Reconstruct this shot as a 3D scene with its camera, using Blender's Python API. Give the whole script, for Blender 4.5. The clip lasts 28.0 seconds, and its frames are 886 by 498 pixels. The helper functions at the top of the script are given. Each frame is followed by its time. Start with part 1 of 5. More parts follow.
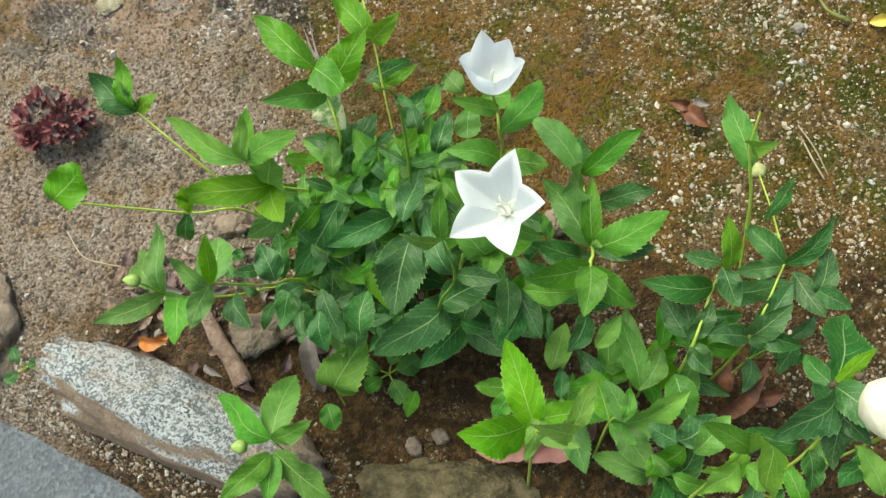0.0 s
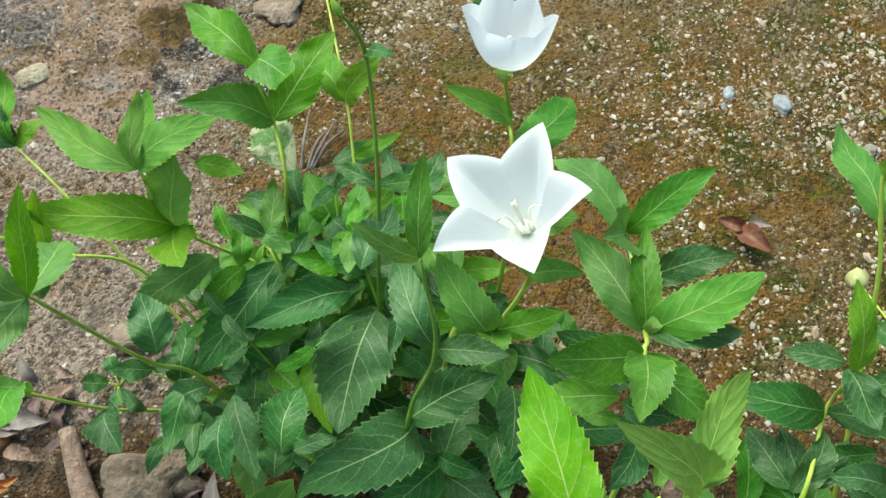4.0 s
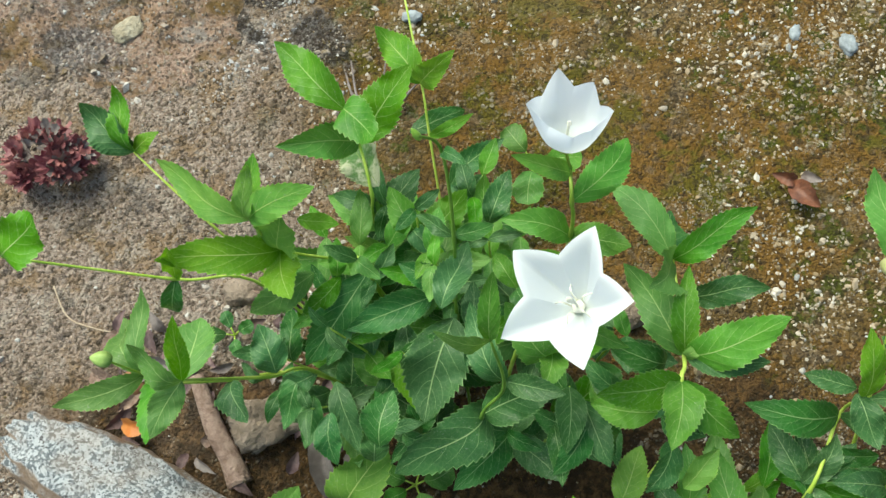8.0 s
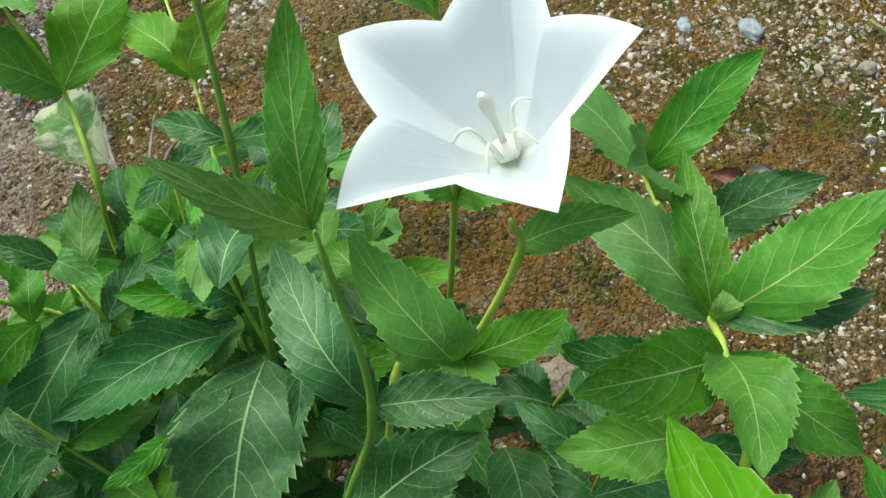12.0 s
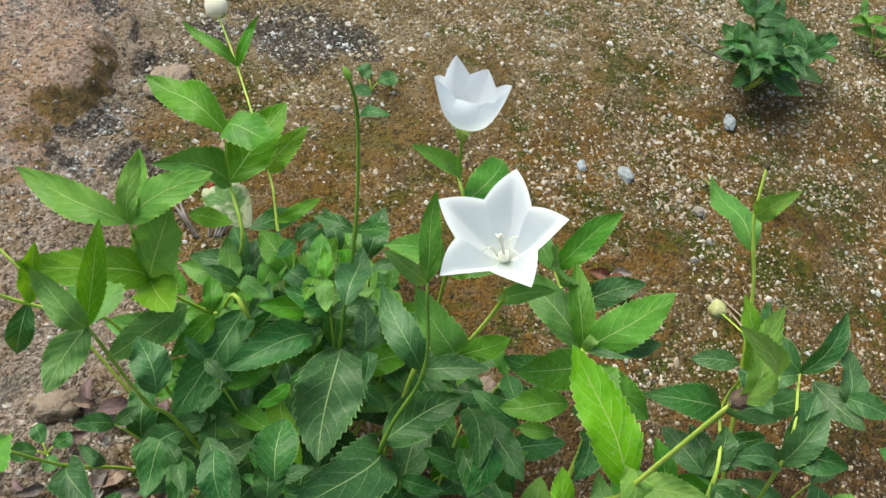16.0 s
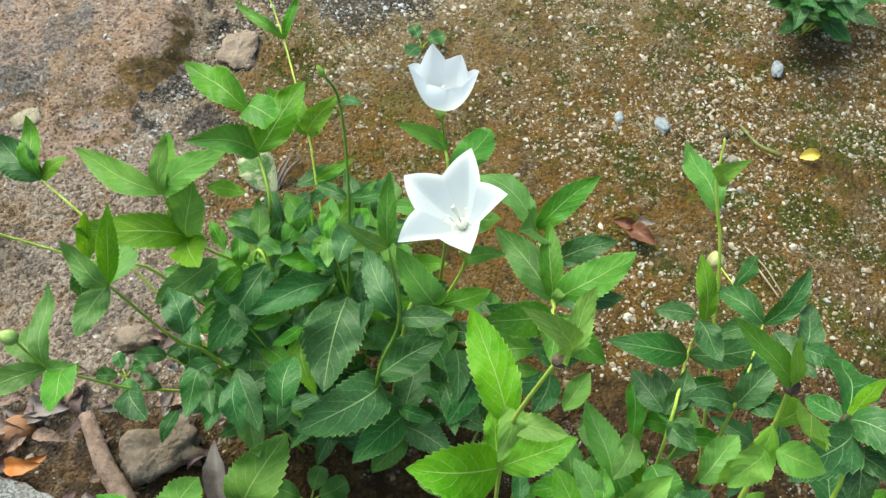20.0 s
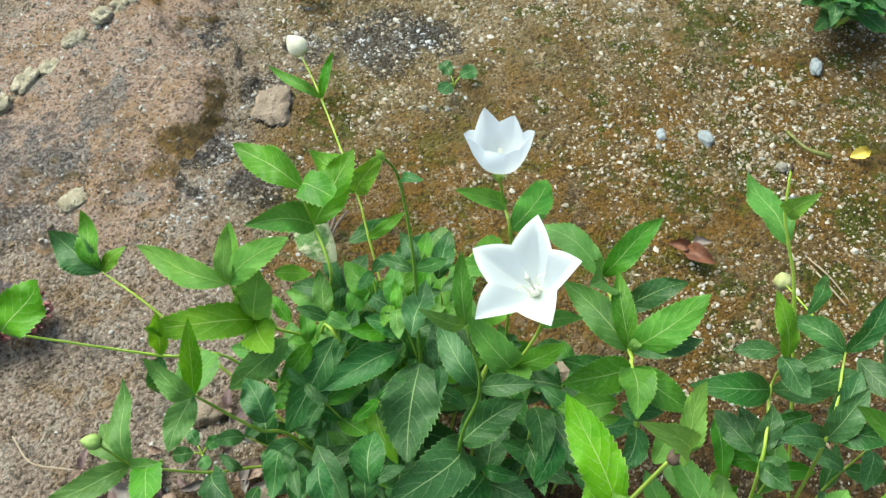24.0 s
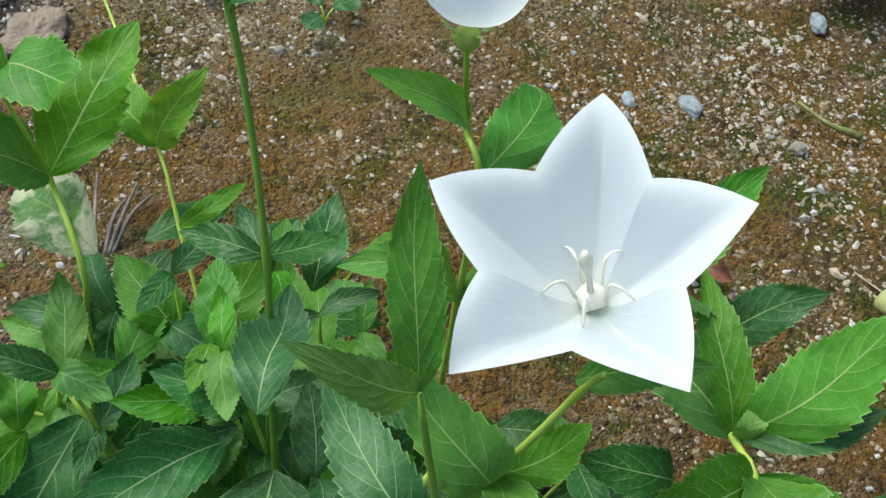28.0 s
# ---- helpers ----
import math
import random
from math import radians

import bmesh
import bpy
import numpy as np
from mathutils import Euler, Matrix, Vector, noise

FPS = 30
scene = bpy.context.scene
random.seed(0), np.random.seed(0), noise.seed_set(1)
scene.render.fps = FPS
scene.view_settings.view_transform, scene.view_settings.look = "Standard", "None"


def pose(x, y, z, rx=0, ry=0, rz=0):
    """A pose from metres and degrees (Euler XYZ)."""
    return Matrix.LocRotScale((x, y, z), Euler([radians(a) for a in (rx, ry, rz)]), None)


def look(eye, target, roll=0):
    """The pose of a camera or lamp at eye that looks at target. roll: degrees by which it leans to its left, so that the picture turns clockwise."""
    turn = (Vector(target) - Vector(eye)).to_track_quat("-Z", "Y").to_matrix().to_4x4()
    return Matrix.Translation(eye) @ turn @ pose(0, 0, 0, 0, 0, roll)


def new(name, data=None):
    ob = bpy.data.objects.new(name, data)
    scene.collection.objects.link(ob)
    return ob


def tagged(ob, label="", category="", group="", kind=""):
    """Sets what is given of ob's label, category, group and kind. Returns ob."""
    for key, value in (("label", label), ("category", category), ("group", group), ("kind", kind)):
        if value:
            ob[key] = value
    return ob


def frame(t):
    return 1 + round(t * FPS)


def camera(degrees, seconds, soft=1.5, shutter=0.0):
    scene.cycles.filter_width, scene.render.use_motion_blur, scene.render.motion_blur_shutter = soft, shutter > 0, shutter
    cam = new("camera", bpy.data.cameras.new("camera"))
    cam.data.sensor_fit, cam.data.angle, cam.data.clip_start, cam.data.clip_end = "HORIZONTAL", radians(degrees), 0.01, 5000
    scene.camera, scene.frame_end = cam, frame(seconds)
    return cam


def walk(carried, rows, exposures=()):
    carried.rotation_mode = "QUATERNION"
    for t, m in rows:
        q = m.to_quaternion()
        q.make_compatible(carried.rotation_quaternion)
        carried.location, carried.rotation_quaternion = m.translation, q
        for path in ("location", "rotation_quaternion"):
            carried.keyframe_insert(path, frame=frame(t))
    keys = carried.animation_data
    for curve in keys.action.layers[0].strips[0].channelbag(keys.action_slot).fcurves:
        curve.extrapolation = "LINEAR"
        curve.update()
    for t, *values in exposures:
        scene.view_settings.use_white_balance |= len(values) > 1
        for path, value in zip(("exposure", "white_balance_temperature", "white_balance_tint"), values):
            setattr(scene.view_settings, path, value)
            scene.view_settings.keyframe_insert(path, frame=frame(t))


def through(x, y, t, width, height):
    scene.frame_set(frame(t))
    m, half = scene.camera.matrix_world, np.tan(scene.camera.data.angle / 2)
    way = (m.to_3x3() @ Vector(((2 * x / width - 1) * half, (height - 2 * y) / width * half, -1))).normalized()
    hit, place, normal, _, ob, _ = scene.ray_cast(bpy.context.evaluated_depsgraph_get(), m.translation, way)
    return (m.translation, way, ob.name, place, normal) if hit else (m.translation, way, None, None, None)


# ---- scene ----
cam = camera(52.32, 28.0)

# the bank rises away from the camera; all places below are along the bank
SLOPE = pose(0, 0, 0, 20, 0, 0)
PATH = [
    (0, (-0.0188, -0.3828, 0.6446), (-0.0278, -0.1002, 0.2322), -5.80),
    (0.5, (-0.0165, -0.3605, 0.5536), (-0.0252, -0.0465, 0.1646), -5.03),
    (1, (-0.0283, -0.3394, 0.5130), (-0.0283, 0.0018, 0.1474), -3.11),
    (1.5, (-0.0400, -0.3161, 0.4406), (-0.0371, 0.0575, 0.1084), -2.32),
    (2, (-0.0488, -0.3183, 0.3932), (-0.0416, 0.0702, 0.0785), -1.62),
    (2.5, (-0.0571, -0.3071, 0.3927), (-0.0351, 0.0782, 0.0748), 2.20),
    (3, (-0.0457, -0.3183, 0.4030), (-0.0221, 0.0737, 0.0935), 1.98),
    (3.5, (-0.0225, -0.3315, 0.4215), (-0.0141, 0.0621, 0.1133), -0.02),
    (5.5, (-0.0432, -0.3409, 0.4295), (-0.0323, 0.0440, 0.1104), 0.37),
    (6, (-0.0486, -0.3448, 0.4548), (-0.0376, 0.0276, 0.1212), 0.82),
    (6.5, (-0.0659, -0.3621, 0.4860), (-0.0591, 0.0140, 0.1566), 0.54),
    (7, (-0.0545, -0.3544, 0.5066), (-0.0497, 0.0163, 0.1710), 0.12),
    (7.5, (-0.0419, -0.3415, 0.5401), (-0.0363, -0.0034, 0.1718), 0.84),
    (8, (-0.0218, -0.2972, 0.5527), (-0.0555, 0.0116, 0.1609), -5.92),
    (8.5, (0.0334, -0.2784, 0.5415), (-0.0267, 0.0287, 0.1515), -14.39),
    (9, (0.0679, -0.2834, 0.5269), (-0.0182, 0.0234, 0.1415), -21.78),
    (9.5, (0.1042, -0.2738, 0.4908), (-0.0000, 0.0289, 0.1067), -28.28),
    (10, (0.0922, -0.2696, 0.4676), (0.0130, 0.0336, 0.0781), -25.99),
    (10.5, (0.0772, -0.2740, 0.4300), (-0.0083, 0.0584, 0.0664), -25.56),
    (11, (0.0236, -0.2544, 0.3985), (-0.0067, 0.1128, 0.0604), -16.51),
    (11.5, (-0.0117, -0.2369, 0.3445), (0.0028, 0.1551, 0.0346), -9.03),
    (12, (-0.0249, -0.2221, 0.3141), (0.0332, 0.1812, 0.0242), -4.64),
    (12.5, (-0.0249, -0.2174, 0.3055), (0.0360, 0.2061, 0.0467), -3.19),
    (14.5, (-0.0773, -0.2834, 0.3460), (0.0349, 0.1432, 0.1105), 5.37),
    (15, (-0.0822, -0.2839, 0.3671), (0.0406, 0.1323, 0.1187), 7.28),
    (15.5, (-0.1077, -0.3264, 0.3835), (0.0256, 0.0846, 0.1318), 7.09),
    (16, (-0.1139, -0.3877, 0.4330), (0.0114, 0.0208, 0.1734), 6.76),
    (16.5, (-0.1105, -0.4345, 0.4620), (0.0045, -0.0290, 0.1931), 6.03),
    (17, (-0.0839, -0.4567, 0.4787), (0.0220, -0.0573, 0.1972), 6.01),
    (17.5, (-0.0654, -0.4776, 0.4921), (0.0147, -0.0821, 0.1969), 4.88),
    (18, (-0.0764, -0.4615, 0.4928), (0.0094, -0.0703, 0.1934), 6.28),
    (18.5, (-0.0620, -0.4528, 0.5048), (0.0023, -0.0587, 0.2038), 3.82),
    (19, (-0.0541, -0.4519, 0.4948), (-0.0007, -0.0524, 0.1991), 2.19),
    (19.5, (-0.0492, -0.4436, 0.4888), (0.0027, -0.0449, 0.1916), 1.52),
    (20, (-0.0455, -0.4445, 0.4909), (0.0043, -0.0464, 0.1925), 1.19),
    (20.5, (-0.0522, -0.4537, 0.4986), (-0.0015, -0.0562, 0.1995), 1.30),
    (21, (-0.0587, -0.4556, 0.5013), (-0.0066, -0.0577, 0.2031), 1.29),
    (21.5, (-0.0715, -0.4495, 0.5083), (-0.0198, -0.0520, 0.2094), 1.27),
    (22, (-0.0596, -0.4402, 0.5465), (-0.0174, -0.0419, 0.2473), -3.03),
    (22.5, (-0.0536, -0.4223, 0.5536), (-0.0282, -0.0296, 0.2452), -4.94),
    (24.5, (-0.0656, -0.4097, 0.5109), (-0.0273, -0.0100, 0.2130), -5.78),
    (25, (-0.0624, -0.3728, 0.4966), (-0.0209, 0.0181, 0.1877), -5.03),
    (25.5, (-0.0662, -0.3163, 0.4345), (-0.0126, 0.0758, 0.1290), -3.91),
    (26, (-0.0713, -0.2762, 0.4038), (-0.0044, 0.1108, 0.0944), -2.39),
    (26.5, (-0.0718, -0.2565, 0.3749), (0.0071, 0.1350, 0.0741), -1.68),
    (27, (-0.0634, -0.2302, 0.3565), (0.0339, 0.1662, 0.0678), -0.13),
    (27.5, (-0.0585, -0.2198, 0.3443), (0.0474, 0.1800, 0.0634), 0.32),
    (28, (-0.0575, -0.1985, 0.3318), (0.0644, 0.1982, 0.0529), 1.55),
]
walk(cam, [(t, look(eye, target, roll)) for t, eye, target, roll in PATH], exposures=[(0, 0.56, 6700, -5), (3, 0.66, 6300, -5), (6, 0.66, 6350, -5), (8, 0.6, 6350, -4), (9.5, 0.56, 6500, -7), (11, 0.56, 6250, -7), (12.5, 0.44, 6100, -1), (14.5, 0.4, 6400, 4), (16, 0.49, 6400, 2), (17, 0.68, 6350, -2), (22, 0.74, 6250, -3), (25, 0.7, 6150, -6), (26.5, 0.46, 6050, -3), (28, 0.3, 5850, 1)])
SUN_WAY = (-0.34, 0.10, 0.90)


def light():
    world = bpy.data.worlds.new("sky")
    world.use_nodes = True
    scene.world = world
    nodes, links = world.node_tree.nodes, world.node_tree.links
    sky = nodes.new("ShaderNodeTexSky")
    sky.sky_type, sky.sun_disc = "NISHITA", False
    way = Vector(SUN_WAY).normalized()
    sky.dust_density, sky.ozone_density = 4.0, 0.6
    sky.sun_elevation, sky.sun_rotation = math.asin(way.z), math.atan2(way.x, way.y)
    links.new(sky.outputs[0], nodes["Background"].inputs[0])
    nodes["Background"].inputs[1].default_value = 0.13
    sun = bpy.data.lights.new("sun", "SUN")
    sun.energy, sun.angle, sun.color = 3.2, radians(44), (1.0, 0.94, 0.82)
    ob = new("sun", sun)
    ob.matrix_world = look(way * 5, (0, 0, 0))


light()


# ---- materials ----
class Nodes:
    """A short way to write node trees."""

    def __init__(self, name):
        self.mat = bpy.data.materials.new(name)
        self.mat.use_nodes = True
        self.tree = self.mat.node_tree
        self.bsdf = self.tree.nodes["Principled BSDF"]
        self.out = self.tree.nodes["Material Output"]

    def add(self, kind, *ins, **props):
        node = self.tree.nodes.new("ShaderNode" + kind)
        for key, value in props.items():
            if key == "op":
                node.operation = value
            elif key == "dtype":
                node.data_type = value
            elif key == "blend":
                node.blend_type = value
            elif key == "feature":
                node.feature = value
            elif key == "clamp":
                node.use_clamp = value
        for i, value in enumerate(ins):
            self.put(node.inputs[i], value)
        return node

    def put(self, socket, value):
        if value is None:
            return
        if isinstance(value, bpy.types.NodeSocket):
            self.tree.links.new(value, socket)
        else:
            socket.default_value = value

    def math(self, op, a, b=0.0, c=0.0):
        return self.add("Math", a, b, c, op=op).outputs[0]

    def mix(self, fac, a, b, blend="MIX"):
        node = self.add("Mix", dtype="RGBA", blend=blend)
        self.put(node.inputs[0], fac)
        self.put(node.inputs[6], a if isinstance(a, bpy.types.NodeSocket) else (*a, 1))
        self.put(node.inputs[7], b if isinstance(b, bpy.types.NodeSocket) else (*b, 1))
        return node.outputs[2]

    def step(self, x, lo, hi):
        node = self.add("MapRange", x, lo, hi, 0.0, 1.0)
        node.interpolation_type = "SMOOTHSTEP"
        return node.outputs[0]

    def noise(self, scale, detail=4.0, rough=0.6, vector=None):
        node = self.add("TexNoise")
        self.put(node.inputs["Vector"], vector or self.place())
        node.inputs["Scale"].default_value = scale
        node.inputs["Detail"].default_value = detail
        node.inputs["Roughness"].default_value = rough
        return node.outputs[0]

    def place(self):
        return self.add("TexCoord").outputs["Object"]

    def bump(self, height, strength, distance):
        node = self.add("Bump")
        node.inputs["Strength"].default_value = strength
        node.inputs["Distance"].default_value = distance
        self.put(node.inputs["Height"], height)
        self.put(self.bsdf.inputs["Normal"], node.outputs[0])
        return node.outputs[0]

    def set(self, color=None, rough=None, spec=None, tone=0.76):
        """tone: the share of the mixed colours that the weathered surface keeps."""
        if tone < 1:
            color = self.mix(1.0, color, (tone, tone, tone), "MULTIPLY")
        for key, value in (("Base Color", color), ("Roughness", rough), ("Specular IOR Level", spec)):
            self.put(self.bsdf.inputs[key], (*value, 1) if isinstance(value, tuple) else value)
        return self.mat


def leaf_material(name, deep, fresh, vein, gloss=0.42, through=0.3, patch=(0.3, 0.7)):
    n = Nodes(name)
    uv = n.add("TexCoord").outputs["UV"]
    sep = n.add("SeparateXYZ", uv)
    u, side = sep.outputs[0], n.math("ABSOLUTE", n.math("MULTIPLY_ADD", sep.outputs[1], 2.0, -1.0))
    rnd = n.add("ObjectInfo").outputs["Random"]
    wide = n.math("MULTIPLY_ADD", u, -0.016, 0.036)
    mid = n.math("SUBTRACT", 1.0, n.step(n.math("DIVIDE", side, wide), 0.5, 1.0))
    wob = n.noise(60, 3)
    s = n.math("ADD", n.math("MULTIPLY", u, 7.0), n.math("MULTIPLY", n.math("POWER", side, 1.3), -2.2))
    s = n.math("ADD", s, n.math("MULTIPLY", wob, 0.55))
    s = n.math("ADD", s, n.math("MULTIPLY", n.step(sep.outputs[1], 0.499, 0.501), 0.45))
    d = n.math("ABSOLUTE", n.math("SUBTRACT", n.math("FRACT", s), 0.5))
    ribs = n.math("MULTIPLY", n.math("SUBTRACT", 1.0, n.step(d, 0.004, 0.034)), n.math("SUBTRACT", 1.0, n.step(side, 0.45, 0.95)))
    vor = n.add("TexVoronoi", feature="DISTANCE_TO_EDGE")
    vor.inputs["Scale"].default_value = 330
    n.put(vor.inputs["Vector"], n.place())
    net = n.math("SUBTRACT", 1.0, n.step(vor.outputs[0], 0.0, 0.09))
    quilt = n.step(d, 0.0, 0.4)
    blotch = n.noise(55, 5, 0.65)
    base = n.mix(n.step(blotch, *patch), deep, fresh)
    base = n.mix(n.math("MULTIPLY", n.step(n.noise(420, 3, 0.6), 0.45, 0.7), 0.3), base, fresh)
    hue = n.add("HueSaturation")
    n.put(hue.inputs["Hue"], n.math("MULTIPLY_ADD", rnd, 0.022, 0.491))
    n.put(hue.inputs["Saturation"], n.math("MULTIPLY_ADD", n.math("FRACT", n.math("MULTIPLY", rnd, 17.3)), 0.25, 0.82))
    n.put(hue.inputs["Value"], n.math("MULTIPLY_ADD", n.math("FRACT", n.math("MULTIPLY", rnd, 7.7)), 0.36, 0.88))
    n.put(hue.inputs["Color"], base)
    edge = n.math("MULTIPLY", n.step(side, 0.86, 1.0), 0.55)
    col = n.mix(edge, hue.outputs[0], fresh)
    col = n.mix(n.math("MULTIPLY", net, 0.10), col, vein)
    col = n.mix(n.math("MULTIPLY", ribs, 0.60), col, vein)
    col = n.mix(n.math("MULTIPLY", mid, 0.85), col, vein)
    col = n.mix(n.math("MULTIPLY", n.step(side, 0.95, 0.985), 0.45), col, vein)
    dust = n.step(n.noise(900, 2, 0.5), 0.63, 0.70)
    col = n.mix(n.math("MULTIPLY", dust, n.math("MULTIPLY", n.step(n.noise(25, 2), 0.46, 0.62), 0.45)), col, (0.40, 0.43, 0.33))
    rough = n.math("MULTIPLY_ADD", n.noise(120, 3), 0.3, gloss - 0.06)
    high = n.math("ADD", n.math("MULTIPLY", mid, -0.8), n.math("MULTIPLY", n.noise(110, 4), 1.3))
    high = n.math("ADD", high, n.math("MULTIPLY", quilt, 0.22))
    high = n.math("ADD", high, n.math("MULTIPLY", net, -0.08))
    n.bump(high, 0.5, 0.0008)
    n.set(col, rough, 0.27)
    lit = n.add("BsdfTranslucent", n.mix(0.5, col, (0.22, 0.42, 0.015)))
    both = n.add("MixShader", through, n.bsdf.outputs[0], lit.outputs[0])
    n.tree.links.new(both.outputs[0], n.out.inputs[0])
    return n.mat


# for young leaves, and for sunlit ones on the left, their sunlight painted in
YOUNG_SUNLIT = leaf_material("young_and_sunlit_leaf", (0.115, 0.345, 0.012), (0.215, 0.475, 0.020), (0.60, 0.76, 0.24), 0.45, 0.36)
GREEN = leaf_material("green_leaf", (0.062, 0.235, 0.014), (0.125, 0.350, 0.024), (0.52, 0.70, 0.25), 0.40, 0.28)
# for deep green leaves, and for low ones whose shade is put into the colour
DARK = leaf_material("dark_and_shaded_leaf", (0.025, 0.116, 0.022), (0.049, 0.180, 0.032), (0.44, 0.63, 0.26), 0.36, 0.18)
EATEN = leaf_material("eaten_leaf", (0.13, 0.33, 0.05), (0.84, 0.83, 0.52), (0.42, 0.58, 0.18), 0.5, 0.30, (0.46, 0.55))


def plain(name, a, b, scale, rough=0.5, relief=0.3, depth=0.001, spec=0.4, through=0.0, tone=0.8):
    n = Nodes(name)
    k = n.step(n.noise(scale, 5, 0.65), 0.3, 0.7)
    col = n.mix(k, a, b)
    hue = n.add("HueSaturation")
    n.put(hue.inputs["Value"], n.math("MULTIPLY_ADD", n.add("ObjectInfo").outputs["Random"], 0.3, 0.85))
    n.put(hue.inputs["Color"], col)
    n.bump(n.noise(scale * 4, 5), relief, depth)
    n.set(hue.outputs[0], rough, spec, tone)
    if through:
        lit = n.add("BsdfTranslucent", hue.outputs[0])
        both = n.add("MixShader", through, n.bsdf.outputs[0], lit.outputs[0])
        n.tree.links.new(both.outputs[0], n.out.inputs[0])
    return n.mat


STEM = plain("stem_green", (0.38, 0.56, 0.06), (0.58, 0.72, 0.14), 60, 0.45, through=0.2, tone=1.0)
STEM_DARK = plain("stem_deep_green", (0.17, 0.36, 0.03), (0.27, 0.47, 0.06), 60, 0.45)
BUD = plain("bud_green", (0.26, 0.42, 0.09), (0.40, 0.54, 0.15), 150, 0.45)
BUD_PALE = plain("bud_pale", (0.55, 0.58, 0.22), (0.70, 0.70, 0.38), 150, 0.45)
ANTHER = plain("faded_anther", (0.10, 0.09, 0.06), (0.4, 0.36, 0.24), 900, 0.6)
WITHERED = plain("withered_bud", (0.05, 0.035, 0.03), (0.20, 0.13, 0.09), 300, 0.7, 0.8)
CREAM = plain("cream_petal", (0.78, 0.77, 0.64), (0.84, 0.84, 0.76), 120, 0.5, through=0.2, tone=1.0)
BUD_CREAM = plain("cream_bud", (0.82, 0.78, 0.60), (0.88, 0.85, 0.74), 120, 0.5, through=0.25, tone=1.0)
DRY = plain("dry_leaf", (0.10, 0.040, 0.024), (0.28, 0.11, 0.055), 70, 0.45, 0.6, 0.002)
DRY_PINK = plain("pink_dry_leaf", (0.30, 0.12, 0.11), (0.42, 0.20, 0.17), 50, 0.5, 0.5, 0.002)
DRY_ORANGE = plain("orange_dry_leaf", (0.50, 0.17, 0.035), (0.66, 0.32, 0.10), 60, 0.5, 0.6, 0.002)
DRY_TAN = plain("tan_dry_leaf", (0.23, 0.145, 0.105), (0.46, 0.33, 0.26), 130, 0.8, 0.9, 0.004)
DRY_GREY = plain("grey_dry_leaf", (0.15, 0.12, 0.11), (0.30, 0.26, 0.24), 60, 0.7, 0.6, 0.002)
DRY_PLUM = plain("plum_dry_leaf", (0.09, 0.055, 0.055), (0.22, 0.14, 0.135), 80, 0.6, 0.7, 0.002)
YELLOW = plain("yellow_leaf", (0.70, 0.50, 0.05), (0.82, 0.64, 0.12), 60, 0.5)
RED_LEAF = plain("red_frilled_leaf", (0.20, 0.05, 0.07), (0.40, 0.17, 0.15), 60, 0.5, 0.5, 0.002, through=0.15)
STRAW = plain("straw", (0.40, 0.30, 0.20), (0.55, 0.45, 0.33), 80, 0.7)
RED_MARK = plain("red_thread", (0.55, 0.04, 0.02), (0.65, 0.08, 0.03), 80, 0.5)
ROCK_TAN = plain("tan_rock", (0.26, 0.195, 0.14), (0.41, 0.325, 0.25), 70, 0.9, 0.9, 0.005)
ROCK_MOSSY = plain("mossy_rock", (0.06, 0.05, 0.022), (0.25, 0.20, 0.11), 75, 0.9, 1.0, 0.006)
ROCK_PALE = plain("pale_rock", (0.20, 0.15, 0.115), (0.36, 0.29, 0.235), 80, 0.9, 0.9, 0.004)
RIDGE = plain("cream_rock", (0.34, 0.29, 0.19), (0.62, 0.56, 0.42), 90, 0.9, 1.0, 0.004)
SHELL = plain("brown_husk", (0.30, 0.14, 0.06), (0.48, 0.27, 0.15), 60, 0.5, 0.4)


def petal_material():
    n = Nodes("white_petal")
    uv = n.add("TexCoord").outputs["UV"]
    sep = n.add("SeparateXYZ", uv)
    s = n.math("ABSOLUTE", n.math("SUBTRACT", n.math("FRACT", n.math("MULTIPLY", sep.outputs[0], 35.0)), 0.5))
    vein = n.math("SUBTRACT", 1.0, n.step(s, 0.03, 0.16))
    col = n.mix(n.math("MULTIPLY", vein, 0.10), (0.89, 0.93, 0.98), (0.85, 0.90, 0.96))
    col = n.mix(n.step(sep.outputs[1], 0.28, 0.0), col, (0.86, 0.88, 0.82))
    n.bump(n.math("ADD", n.math("MULTIPLY", vein, -0.3), n.noise(200, 3)), 0.15, 0.0006)
    n.set(col, 0.55, 0.3, 1.0)
    lit = n.add("BsdfTranslucent", (0.92, 0.95, 0.98, 1))
    both = n.add("MixShader", 0.45, n.bsdf.outputs[0], lit.outputs[0])
    n.tree.links.new(both.outputs[0], n.out.inputs[0])
    return n.mat


PETAL = petal_material()


